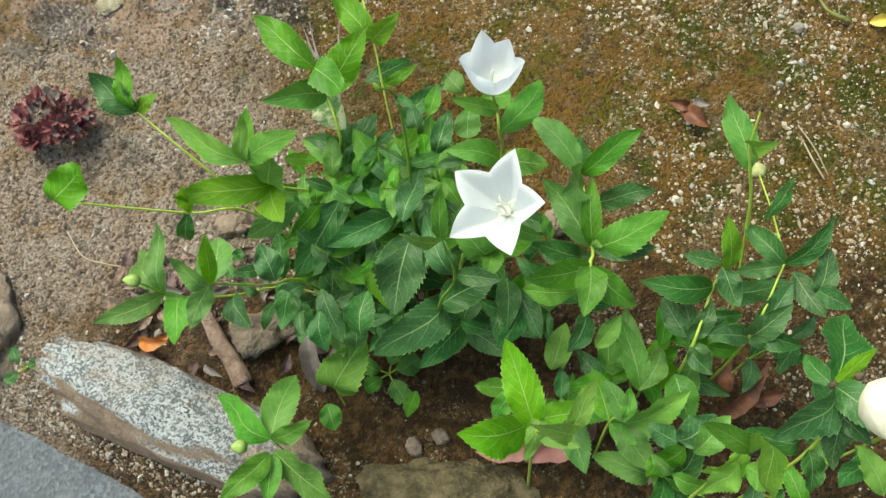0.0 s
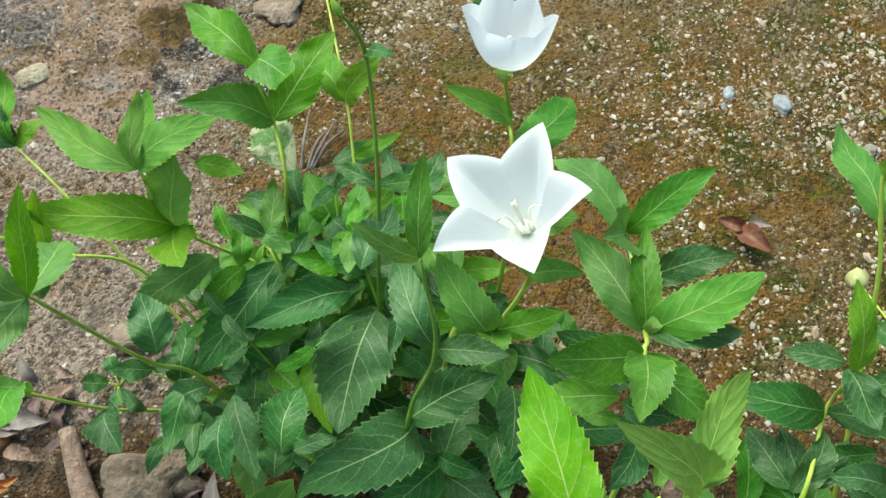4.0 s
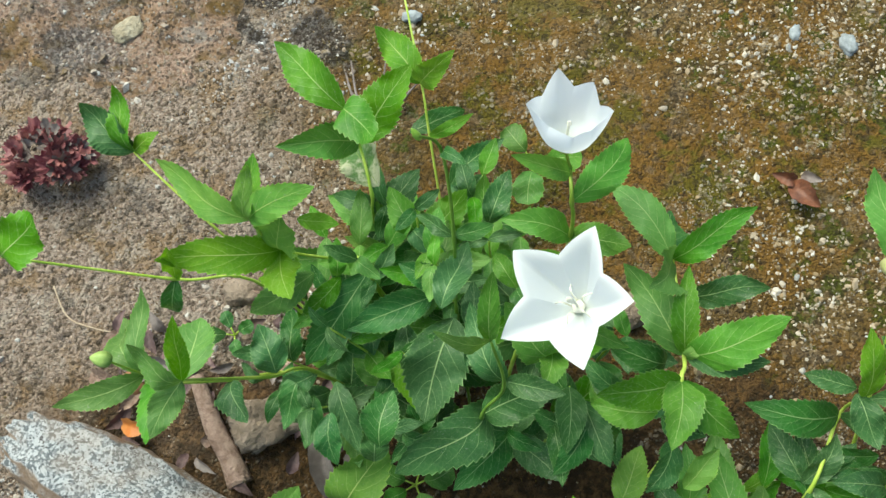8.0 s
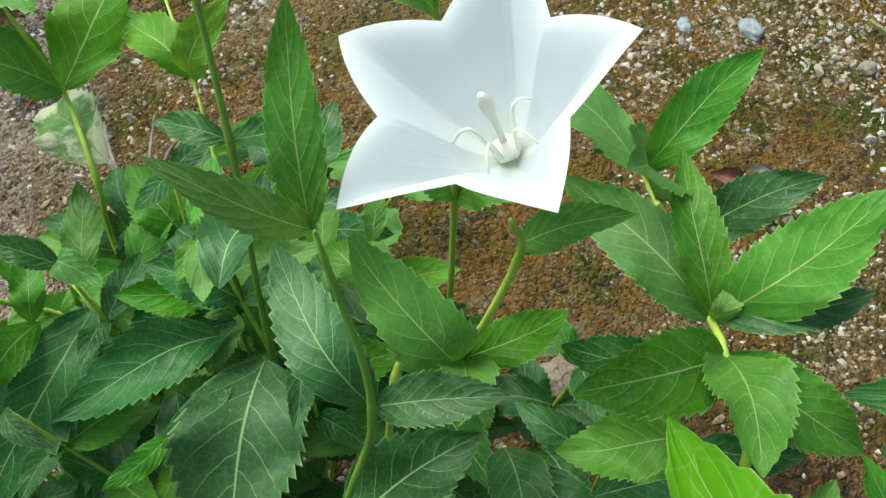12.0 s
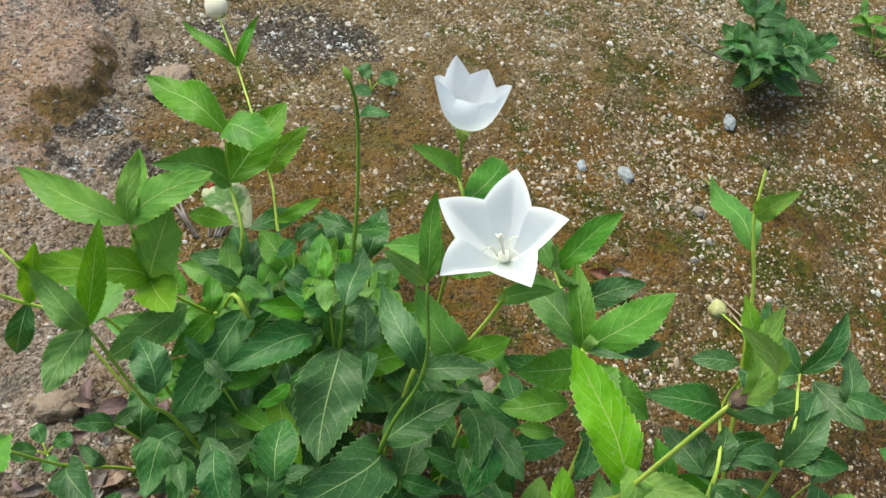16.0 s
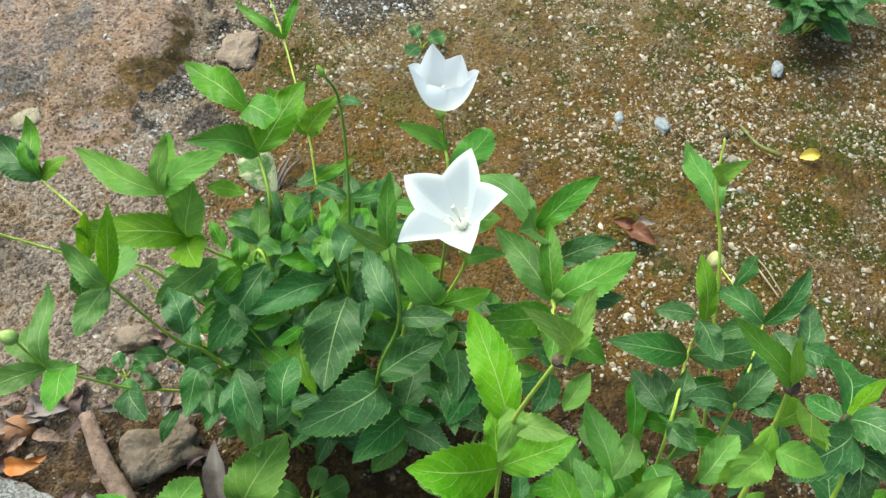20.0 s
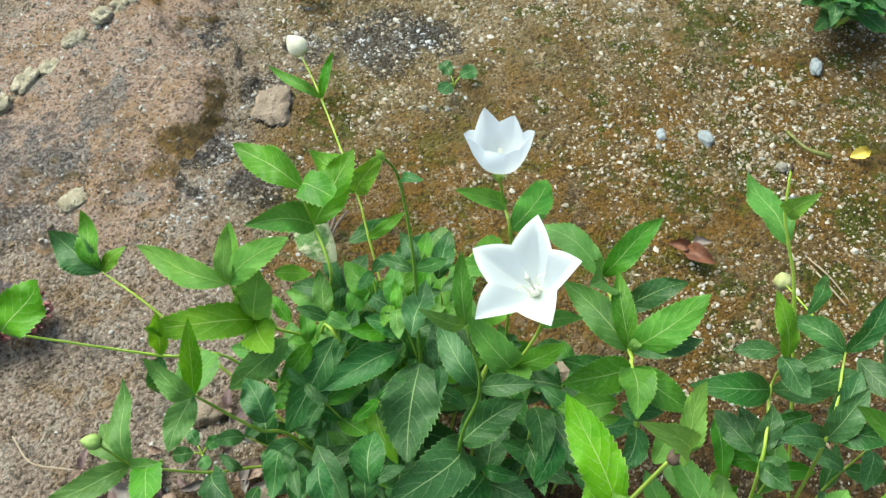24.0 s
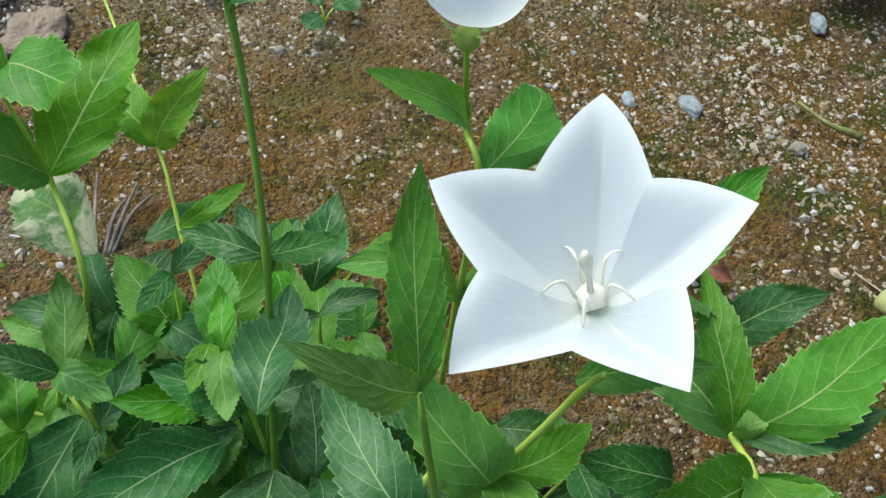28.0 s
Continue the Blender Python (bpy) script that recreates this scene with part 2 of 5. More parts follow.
def ground_material():
    n = Nodes("mossy_sandy_ground")
    p = n.place()
    big, mid, fine = n.noise(4.5, 5, 0.6), n.noise(30, 6, 0.68), n.noise(320, 4, 0.7)
    sep = n.add("SeparateXYZ", p)
    x, y = sep.outputs[0], sep.outputs[1]
    away = n.add("VectorMath", p, (0.05, 0.2, 0.07), op="DISTANCE").outputs["Value"]
    near = n.math("SUBTRACT", 1.0, n.step(n.math("ADD", away, n.math("MULTIPLY", big, 0.5)), 0.7, 1.5))

    def spot(at, reach, rag):
        way = n.add("VectorMath", p, tuple(SLOPE @ Vector((*at, 0))), op="DISTANCE").outputs["Value"]
        return n.math("SUBTRACT", 1.0, n.step(n.math("ADD", way, n.math("MULTIPLY", n.math("SUBTRACT", mid, 0.5), rag)), reach * 0.6, reach))

    col = n.mix(n.step(mid, 0.34, 0.66), (0.11, 0.072, 0.022), (0.235, 0.155, 0.058))
    rust = n.step(n.math("ADD", n.math("MULTIPLY", n.noise(21, 6, 0.68), 0.7), n.math("MULTIPLY", n.noise(6, 3), 0.3)), 0.43, 0.54)
    col = n.mix(n.math("MULTIPLY", rust, 0.9), col, n.mix(fine, (0.146, 0.076, 0.017), (0.350, 0.195, 0.044)))
    silt = n.math("MULTIPLY", n.step(n.noise(48, 6, 0.72), 0.50, 0.60), n.step(n.noise(9, 4, 0.6), 0.40, 0.58))
    col = n.mix(n.math("MULTIPLY", silt, 0.5), col, n.mix(fine, (0.13, 0.095, 0.062), (0.33, 0.27, 0.20)))
    olive = n.step(n.math("ADD", n.math("MULTIPLY", n.noise(26, 6, 0.7), 0.7), n.math("MULTIPLY", n.noise(5, 3), 0.3)), 0.53, 0.60)
    col = n.mix(n.math("MULTIPLY", olive, 0.85), col, n.mix(fine, (0.06, 0.06, 0.007), (0.22, 0.19, 0.022)))
    dry = n.step(n.math("ADD", y, n.math("MULTIPLY", n.math("SUBTRACT", big, 0.5), 0.5)), 0.28, 0.45)
    col = n.mix(n.math("MULTIPLY", n.math("MULTIPLY", dry, near), 0.55), col, n.mix(n.step(mid, 0.35, 0.65), (0.27, 0.19, 0.08), (0.42, 0.35, 0.22)))
    # dark green moss in the damp hollows
    damp = n.step(n.math("ADD", n.noise(34, 5, 0.68), n.math("MULTIPLY", n.math("MULTIPLY", n.step(x, 0.05, 0.3), near), 0.06)), 0.575, 0.64)
    for at, reach in (((0.218, 0.224), 0.034), ((0.345, 0.16), 0.05), ((0.30, 0.40), 0.05), ((0.25, 0.09), 0.03), ((-0.08, 0.36), 0.035), ((0.42, 0.26), 0.05)):
        damp = n.math("MAXIMUM", damp, n.math("MULTIPLY", spot(at, reach, 0.16), n.step(n.noise(70, 4), 0.40, 0.56)))
    col = n.mix(n.math("MULTIPLY", damp, 0.85), col, n.mix(fine, (0.025, 0.045, 0.006), (0.13, 0.155, 0.014)))
    # pinkish bare grit on the worn slab
    lean = n.math("ADD", n.math("MULTIPLY", x, -5.0), n.math("MULTIPLY", n.math("SUBTRACT", big, 0.5), 1.6))
    bare = n.math("MULTIPLY", n.step(lean, 0.65, 1.1), near)
    grit = n.mix(n.step(fine, 0.35, 0.65), (0.28, 0.205, 0.155), (0.54, 0.44, 0.36))
    grit = n.mix(n.math("MULTIPLY", n.step(n.noise(22, 6, 0.68), 0.5, 0.62), 0.6), grit, n.mix(fine, (0.22, 0.13, 0.045), (0.38, 0.24, 0.11)))
    grit = n.mix(n.math("MULTIPLY", n.step(n.noise(60, 5, 0.7), 0.54, 0.62), 0.7), grit, (0.50, 0.43, 0.36))
    grit = n.mix(n.math("MULTIPLY", n.step(n.noise(75, 5, 0.7), 0.56, 0.64), 0.7), grit, (0.11, 0.09, 0.08))
    grit = n.mix(n.math("MULTIPLY", n.step(n.noise(13, 6, 0.7), 0.57, 0.65), 0.6), grit, (0.16, 0.145, 0.13))
    col = n.mix(bare, col, grit)
    # dark humus round the roots and along the stones
    low = n.math("ADD", n.math("MULTIPLY", n.math("SUBTRACT", y, 0.035), -9.0), n.math("MULTIPLY", n.math("SUBTRACT", n.noise(12, 5), 0.5), 2.2))
    side = n.math("MULTIPLY", n.step(x, -0.40, -0.30), n.step(low, -0.25, 0.5))
    col = n.mix(n.math("MULTIPLY", n.math("MULTIPLY", side, near), 0.92), col, n.mix(n.step(n.noise(90, 4), 0.4, 0.6), (0.05, 0.030, 0.014), (0.155, 0.088, 0.036)))
    for at, reach in (((-0.158, 0.378), 0.014), ((-0.172, 0.358), 0.018), ((-0.190, 0.342), 0.018), ((-0.208, 0.322), 0.016), ((-0.225, 0.303), 0.02), ((-0.196, 0.47), 0.012), ((-0.198, 0.50), 0.012), ((-0.03, 0.455), 0.055), ((-0.36, 0.335), 0.05), ((-0.165, 0.29), 0.035), ((-0.145, 0.40), 0.03), ((0.03, 0.44), 0.03), ((-0.10, 0.46), 0.03)):
        col = n.mix(n.math("MULTIPLY", spot(at, reach, 0.10), 0.8), col, n.mix(n.step(fine, 0.45, 0.6), (0.03, 0.03, 0.032), (0.20, 0.195, 0.19)))
    # grains of grit in two sizes
    shift = n.add("VectorMath", n.add("TexNoise").outputs["Color"], (0.004, 0.004, 0.004), op="MULTIPLY")
    n.put(shift.inputs[0].links[0].from_node.inputs["Vector"], p)
    shift.inputs[0].links[0].from_node.inputs["Scale"].default_value = 240
    q = n.add("VectorMath", p, shift.outputs[0], op="ADD").outputs[0]
    heights = []
    for scale, keep, patch in ((620, 0.60, 30), (300, 0.72, 17)):
        grains = n.add("TexVoronoi")
        grains.inputs["Scale"].default_value = scale
        n.put(grains.inputs["Vector"], q)
        tint = n.add("SeparateColor", grains.outputs["Color"])
        tone, shade = tint.outputs[0], tint.outputs[1]
        core = n.math("SUBTRACT", 1.0, n.step(grains.outputs[0], 0.42, 0.62))
        loose = n.math("ADD", n.step(n.noise(patch, 5, 0.65), 0.48, 0.64), n.math("MULTIPLY", bare, -0.3))
        bits = n.math("MULTIPLY", n.math("MULTIPLY", n.step(tone, keep, keep + 0.05), core), n.math("MINIMUM", loose, 1.0))
        col = n.mix(n.math("MULTIPLY", bits, 0.85), col, n.mix(shade, (0.22, 0.165, 0.10), (0.60, 0.55, 0.45)))
        dark = n.math("MULTIPLY", n.math("SUBTRACT", 1.0, n.step(tone, 0.1, 0.2)), 0.6)
        col = n.mix(dark, col, (0.05, 0.038, 0.022))
        heights.append(n.math("MULTIPLY", grains.outputs[0], -0.6))
    n.bump(n.math("ADD", n.math("ADD", heights[0], n.math("MULTIPLY", heights[1], 1.4)), n.math("ADD", fine, mid)), 0.9, 0.004)
    return n.set(col, 0.92, 0.15, 0.70)


def pebble_material():
    n = Nodes("pebbles")
    rnd = n.add("NewGeometry").outputs["Random Per Island"]
    ramp = n.add("ValToRGB", rnd)
    stops = ((0.0, (0.15, 0.11, 0.06)), (0.12, (0.34, 0.25, 0.14)), (0.40, (0.41, 0.33, 0.22)), (0.70, (0.54, 0.47, 0.37)), (0.92, (0.76, 0.73, 0.66)), (1.0, (0.40, 0.44, 0.46)))
    for i, (at, c) in enumerate(stops):
        e = ramp.color_ramp.elements[i] if i < 2 else ramp.color_ramp.elements.new(at)
        e.position, e.color = at, (*c, 1)
    far = n.step(n.add("SeparateXYZ", n.place()).outputs[0], -0.02, -0.22)
    grey = n.add("HueSaturation", 0.485, 0.75, 0.92, 1.0, ramp.outputs[0]).outputs[0]
    worn = n.mix(far, ramp.outputs[0], grey)
    for at, reach in (((-0.225, 0.272), 0.030), ((-0.200, 0.300), 0.030), ((-0.180, 0.340), 0.026), ((-0.158, 0.385), 0.022), ((-0.06, 0.445), 0.035), ((0.0, 0.445), 0.03)):
        way = n.add("VectorMath", n.place(), tuple(SLOPE @ Vector((*at, 0))), op="DISTANCE").outputs["Value"]
        washed = n.math("SUBTRACT", 1.0, n.step(way, reach * 0.6, reach))
        worn = n.mix(n.math("MULTIPLY", washed, 0.8), worn, n.mix(rnd, (0.24, 0.25, 0.27), (0.80, 0.82, 0.84)))
    col = n.mix(n.step(n.noise(700, 3), 0.4, 0.65), worn, (0.26, 0.18, 0.08))
    col = n.mix(0.75, col, worn)
    moss = n.step(n.noise(20, 5, 0.65), 0.48, 0.66)
    col = n.mix(n.math("MULTIPLY", moss, n.step(n.noise(420, 2), 0.44, 0.56)), col, (0.16, 0.105, 0.02))
    n.bump(n.noise(900, 3), 0.4, 0.0006)
    return n.set(col, 0.75, 0.35)


def granite_material():
    n = Nodes("speckled_granite")
    p = n.place()
    vor = n.add("TexVoronoi")
    vor.inputs["Scale"].default_value = 620
    n.put(vor.inputs["Vector"], n.add("VectorMath", p, n.add("VectorMath", n.add("TexNoise").outputs["Color"], (0.01, 0.01, 0.01), op="MULTIPLY").outputs[0], op="ADD").outputs[0])
    r = n.add("SeparateColor", vor.outputs["Color"]).outputs[0]
    r = n.math("ADD", r, n.math("MULTIPLY", n.math("SUBTRACT", n.noise(70, 6, 0.75), 0.5), 2.2))
    col = n.mix(n.step(r, 0.15, 0.75), (0.13, 0.15, 0.165), (0.50, 0.53, 0.55))
    col = n.mix(n.step(r, 1.0, 1.05), col, (0.07, 0.07, 0.075))
    soil = n.math("MULTIPLY", n.step(n.noise(22, 5, 0.65), 0.42, 0.62), 1.0)
    sep = n.add("SeparateXYZ", n.add("NewGeometry").outputs["Normal"])
    flank = n.math("SUBTRACT", 1.0, n.step(n.math("ADD", sep.outputs[2], n.math("MULTIPLY", n.math("SUBTRACT", n.noise(50, 4), 0.5), 0.4)), 0.45, 0.75))
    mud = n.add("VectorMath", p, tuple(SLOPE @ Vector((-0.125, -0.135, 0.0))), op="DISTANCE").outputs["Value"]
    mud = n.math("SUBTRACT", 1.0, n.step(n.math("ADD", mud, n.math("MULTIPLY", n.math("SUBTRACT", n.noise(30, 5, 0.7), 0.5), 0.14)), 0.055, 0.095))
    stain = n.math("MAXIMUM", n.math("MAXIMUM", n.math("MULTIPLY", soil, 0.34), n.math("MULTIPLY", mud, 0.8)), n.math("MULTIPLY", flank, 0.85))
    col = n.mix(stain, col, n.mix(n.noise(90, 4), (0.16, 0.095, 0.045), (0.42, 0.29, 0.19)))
    n.bump(n.math("ADD", n.noise(60, 6, 0.7), n.math("MULTIPLY", r, 0.3)), 0.7, 0.004)
    return n.set(col, 0.7, 0.35)


def asphalt_material():
    n = Nodes("worn_asphalt")
    vor = n.add("TexVoronoi")
    vor.inputs["Scale"].default_value = 300
    n.put(vor.inputs["Vector"], n.place())
    r = n.add("SeparateColor", vor.outputs["Color"]).outputs[0]
    col = n.mix(n.step(r, 0.3, 1.0), (0.11, 0.125, 0.15), (0.21, 0.235, 0.27))
    col = n.mix(n.step(n.noise(8, 4), 0.4, 0.7), col, (0.155, 0.165, 0.185))
    n.bump(n.math("ADD", n.math("MULTIPLY", vor.outputs[0], 1.5), n.noise(500, 3)), 0.5, 0.002)
    return n.set(col, 0.85, 0.3)


def slab_material():
    n = Nodes("gritty_rock")
    p = n.place()
    fine = n.noise(330, 4, 0.7)
    grit = n.mix(n.step(fine, 0.35, 0.65), (0.38, 0.245, 0.175), (0.62, 0.455, 0.35))
    col = n.mix(n.math("MULTIPLY", n.step(n.noise(18, 6, 0.68), 0.48, 0.60), 0.7), grit, n.mix(fine, (0.28, 0.16, 0.07), (0.50, 0.32, 0.17)))
    col = n.mix(n.math("MULTIPLY", n.step(n.noise(26, 6, 0.7), 0.54, 0.62), 0.8), col, (0.33, 0.31, 0.285))
    vor = n.add("TexVoronoi")
    vor.inputs["Scale"].default_value = 480
    n.put(vor.inputs["Vector"], p)
    r = n.add("SeparateColor", vor.outputs["Color"]).outputs[0]
    col = n.mix(n.math("MULTIPLY", n.step(r, 0.80, 0.88), 0.5), col, (0.58, 0.50, 0.42))
    col = n.mix(n.math("MULTIPLY", n.math("SUBTRACT", 1.0, n.step(r, 0.12, 0.2)), 0.7), col, (0.07, 0.055, 0.045))
    ragged = n.math("MULTIPLY", n.math("SUBTRACT", n.noise(28, 6, 0.7), 0.5), 0.22)
    for at, reach in (((-0.358, 0.329), 0.05), ((-0.36, 0.282), 0.05), ((-0.40, 0.36), 0.05), ((-0.30, 0.40), 0.03), ((-0.335, 0.36), 0.03)):
        way = n.add("VectorMath", p, tuple(SLOPE @ Vector((*at, 0.02))), op="DISTANCE").outputs["Value"]
        near = n.math("SUBTRACT", 1.0, n.step(n.math("ADD", way, ragged), reach * 0.5, reach))
        col = n.mix(n.math("MULTIPLY", near, 0.6), col, n.mix(n.step(fine, 0.42, 0.6), (0.08, 0.072, 0.07), (0.36, 0.33, 0.31)))
    up = n.add("SeparateXYZ", n.add("NewGeometry").outputs["Normal"]).outputs[2]
    edge = n.math("SUBTRACT", 1.0, n.step(n.math("ADD", up, n.math("MULTIPLY", n.math("SUBTRACT", n.noise(30, 4), 0.5), 0.5)), 0.50, 0.76))
    col = n.mix(n.math("MULTIPLY", edge, 0.8), col, n.mix(n.step(n.noise(45, 6, 0.72), 0.42, 0.58), n.mix(fine, (0.10, 0.075, 0.018), (0.24, 0.17, 0.05)), n.mix(fine, (0.28, 0.16, 0.035), (0.52, 0.34, 0.12))))
    col = n.mix(n.math("MULTIPLY", n.step(n.noise(70, 5, 0.7), 0.55, 0.63), 0.7), col, (0.12, 0.095, 0.08))
    n.bump(n.math("ADD", n.math("MULTIPLY", r, 0.4), n.math("ADD", fine, n.noise(40, 6, 0.7))), 1.0, 0.006)
    return n.set(col, 0.9, 0.2)


SLAB = slab_material()
GROUND, PEBBLE, GRANITE, ASPHALT = ground_material(), pebble_material(), granite_material(), asphalt_material()


# ---- helpers of this scene ----
def mesh_part(name, verts, faces, material, parent=None, label="", uvs=None, smooth=True):
    """One mesh object from places along the bank, under a thing or a part."""
    data = bpy.data.meshes.new(name)
    turn = np.array(SLOPE.to_3x3())
    data.from_pydata((np.asarray(verts, float) @ turn.T).tolist(), [], faces)
    data.materials.append(material)
    if uvs is not None:
        layer = data.uv_layers.new(name="uv")
        index = np.empty(len(data.loops), np.int32)
        data.loops.foreach_get("vertex_index", index)
        layer.data.foreach_set("uv", np.asarray(uvs, np.float32)[index].ravel())
    data.polygons.foreach_set("use_smooth", [smooth] * len(data.polygons))
    data.update()
    ob = new(name, data)
    if parent is not None:
        ob.parent = parent
        top = parent
        while top.parent is not None:
            top = top.parent
        ob.matrix_parent_inverse = (top.matrix_basis if parent == top else Matrix()).inverted()
        if parent != top:
            ob.matrix_parent_inverse = Matrix()
    if label:
        ob["label"] = label
    return ob


def thing(name, at, label, category, group=""):
    ob = new(name)
    ob.empty_display_size = 0.02
    ob.matrix_basis = Matrix.Translation(SLOPE @ Vector(at))
    return tagged(ob, label, category, group)


def quads(rows, cols, wrap=False):
    out = []
    for i in range(rows - 1):
        for j in range(cols if wrap else cols - 1):
            k = (j + 1) % cols
            out.append((i * cols + j, i * cols + k, (i + 1) * cols + k, (i + 1) * cols + j))
    return out


def unit(a):
    a = np.asarray(a, float)
    return a / max(np.linalg.norm(a), 1e-9)


def smooth_line(points, per=6):
    """Catmull-Rom line through the points."""
    p = [np.asarray(q, float) for q in points]
    p = [2 * p[0] - p[1]] + p + [2 * p[-1] - p[-2]]
    out = []
    for i in range(1, len(p) - 2):
        for k in range(per):
            t = k / per
            a, b, c, d = p[i - 1], p[i], p[i + 1], p[i + 2]
            out.append(0.5 * (2 * b + (c - a) * t + (2 * a - 5 * b + 4 * c - d) * t * t + (3 * b - a - 3 * c + d) * t ** 3))
    out.append(p[-2])
    return np.array(out)


def tube(line, radii, sides=8):
    line = np.asarray(line, float)
    n = len(line)
    along = np.gradient(line, axis=0)
    up = np.array((0.31, 0.2, 0.93)) if abs(unit(along[0])[2]) < 0.8 else np.array((1.0, 0.1, 0.0))
    verts = []
    for i in range(n):
        a = unit(along[i])
        s = unit(np.cross(a, up))
        w = np.cross(s, a)
        up = w
        for k in range(sides):
            ang = 2 * math.pi * k / sides
            verts.append(line[i] + radii[i] * (math.cos(ang) * s + math.sin(ang) * w))
    faces = quads(n, sides, True)
    faces.append(tuple(range(sides))[::-1])
    faces.append(tuple(range((n - 1) * sides, n * sides)))
    return np.array(verts), faces


DICE = random.Random(11)


def stem(plant, radius, *nodes, material=None):
    """A stem from its tip down to the soil, with slightly thicker nodes."""
    line = smooth_line(nodes, 7)
    n = len(line)
    radii = np.linspace(0.75, 1.25, n) * radius * 0.00064
    radii[0] *= 0.7
    for i in range(7, n - 1, 7):
        radii[i] *= 1.35
    verts, faces = tube(line, radii)
    return mesh_part("stem", verts, faces, material or STEM, plant)


def leaf(parent, base, tip, width=0.45, material=None, roll=None, arch=None, cup=None, name="leaf", teeth=16, blunt=0.94, face=(0, -0.42, 0.9)):
    """A toothed blade from base to tip; width is its share of the length."""
    base, tip = np.array(base), np.array(tip)
    length = np.linalg.norm(tip - base)
    axis = (tip - base) / length
    roll = DICE.uniform(-15, 15) if roll is None else roll
    arch = DICE.uniform(0.0, 0.22) if arch is None else arch
    cup = DICE.uniform(-0.05, 0.45) if cup is None else cup
    width *= 0.92
    twist, droop = DICE.uniform(-0.5, 0.5), DICE.uniform(-0.04, 0.10)
    f = np.array(face, float)
    nrm = unit(f - f.dot(axis) * axis)
    side = np.cross(nrm, axis)
    c, s = math.cos(radians(roll)), math.sin(radians(roll))
    side, nrm = c * side + s * nrm, c * nrm - s * side
    n, m = 3 * teeth + 1, 9
    u = np.linspace(0, 1, n)
    half = np.power(np.clip(u, 0, 1), 0.68) * np.power(1 - u, blunt)
    half = half / half.max() * width * length * 0.495
    half = np.maximum(half, 0.0006 * (1 - u))
    saw = np.array([0.0, 0.45, 1.0])[np.arange(n) % 3]
    saw[:2] = saw[-2:] = 0.6
    phase, rough = DICE.uniform(0, 6), DICE.uniform(0.08, 0.26)
    bend = DICE.uniform(-0.05, 0.05)
    verts, uvs = [], []
    flat, stand = side, nrm
    for i in range(n):
        c, s = math.cos(twist * (u[i] - 0.35)), math.sin(twist * (u[i] - 0.35))
        side, nrm = c * flat + s * stand, c * stand - s * flat
        spine = base + axis * length * u[i] + stand * length * (arch * math.sin(math.pi * u[i] ** 0.9) + droop * math.sin(2 * math.pi * u[i])) + flat * length * bend * math.sin(math.pi * u[i])
        for j in range(m):
            w = j / (m - 1) * 2 - 1
            a = abs(w)
            reach = half[i] * w * (1 + (0.05 - 0.115 * (1 - saw[i])) * (a > 0.99))
            lift = cup * half[i] * a ** 1.4 + rough * half[i] * a * math.sin(11 * u[i] + phase + 2 * w) + 0.06 * half[i] * a * a * math.sin(27 * u[i] + 3 * phase + 5 * w)
            lift -= 0.016 * half[i] * math.sin(44 * (u[i] - 0.2 * a)) * (0.2 + a) * (1.05 - a)
            verts.append(spine + side * reach + nrm * lift + axis * half[i] * 0.10 * a * saw[i] * (a > 0.99))
            uvs.append((u[i], j / (m - 1)))
    return mesh_part(name, verts, quads(n, m), material or GREEN, parent, uvs=uvs)


def blob(name, at, axis, length, radius, material, parent, lobes=0, point=0.0, label=""):
    """A bud or capsule: a swollen form along an axis, with optional ribs and point."""
    axis = unit(axis)
    s = unit(np.cross(axis, (0.3, 0.9, 0.2)))
    w = np.cross(s, axis)
    rows, cols = 12, 15
    verts = []
    for i in range(rows):
        t = i / (rows - 1)
        r = radius * max(0.05, math.sin(math.pi * (0.04 + 0.96 * t) ** (1 - 0.3 * point))) ** 0.7
        for k in range(cols):
            a = 2 * math.pi * k / cols
            q = r * (1 + 0.1 * math.cos(lobes * a) * (lobes > 0))
            verts.append(np.array(at) + axis * length * t + q * (math.cos(a) * s + math.sin(a) * w))
    faces = quads(rows, cols, True) + [tuple(range(cols))[::-1], tuple(range((rows - 1) * cols, rows * cols))]
    return mesh_part(name, verts, faces, material, parent, label)


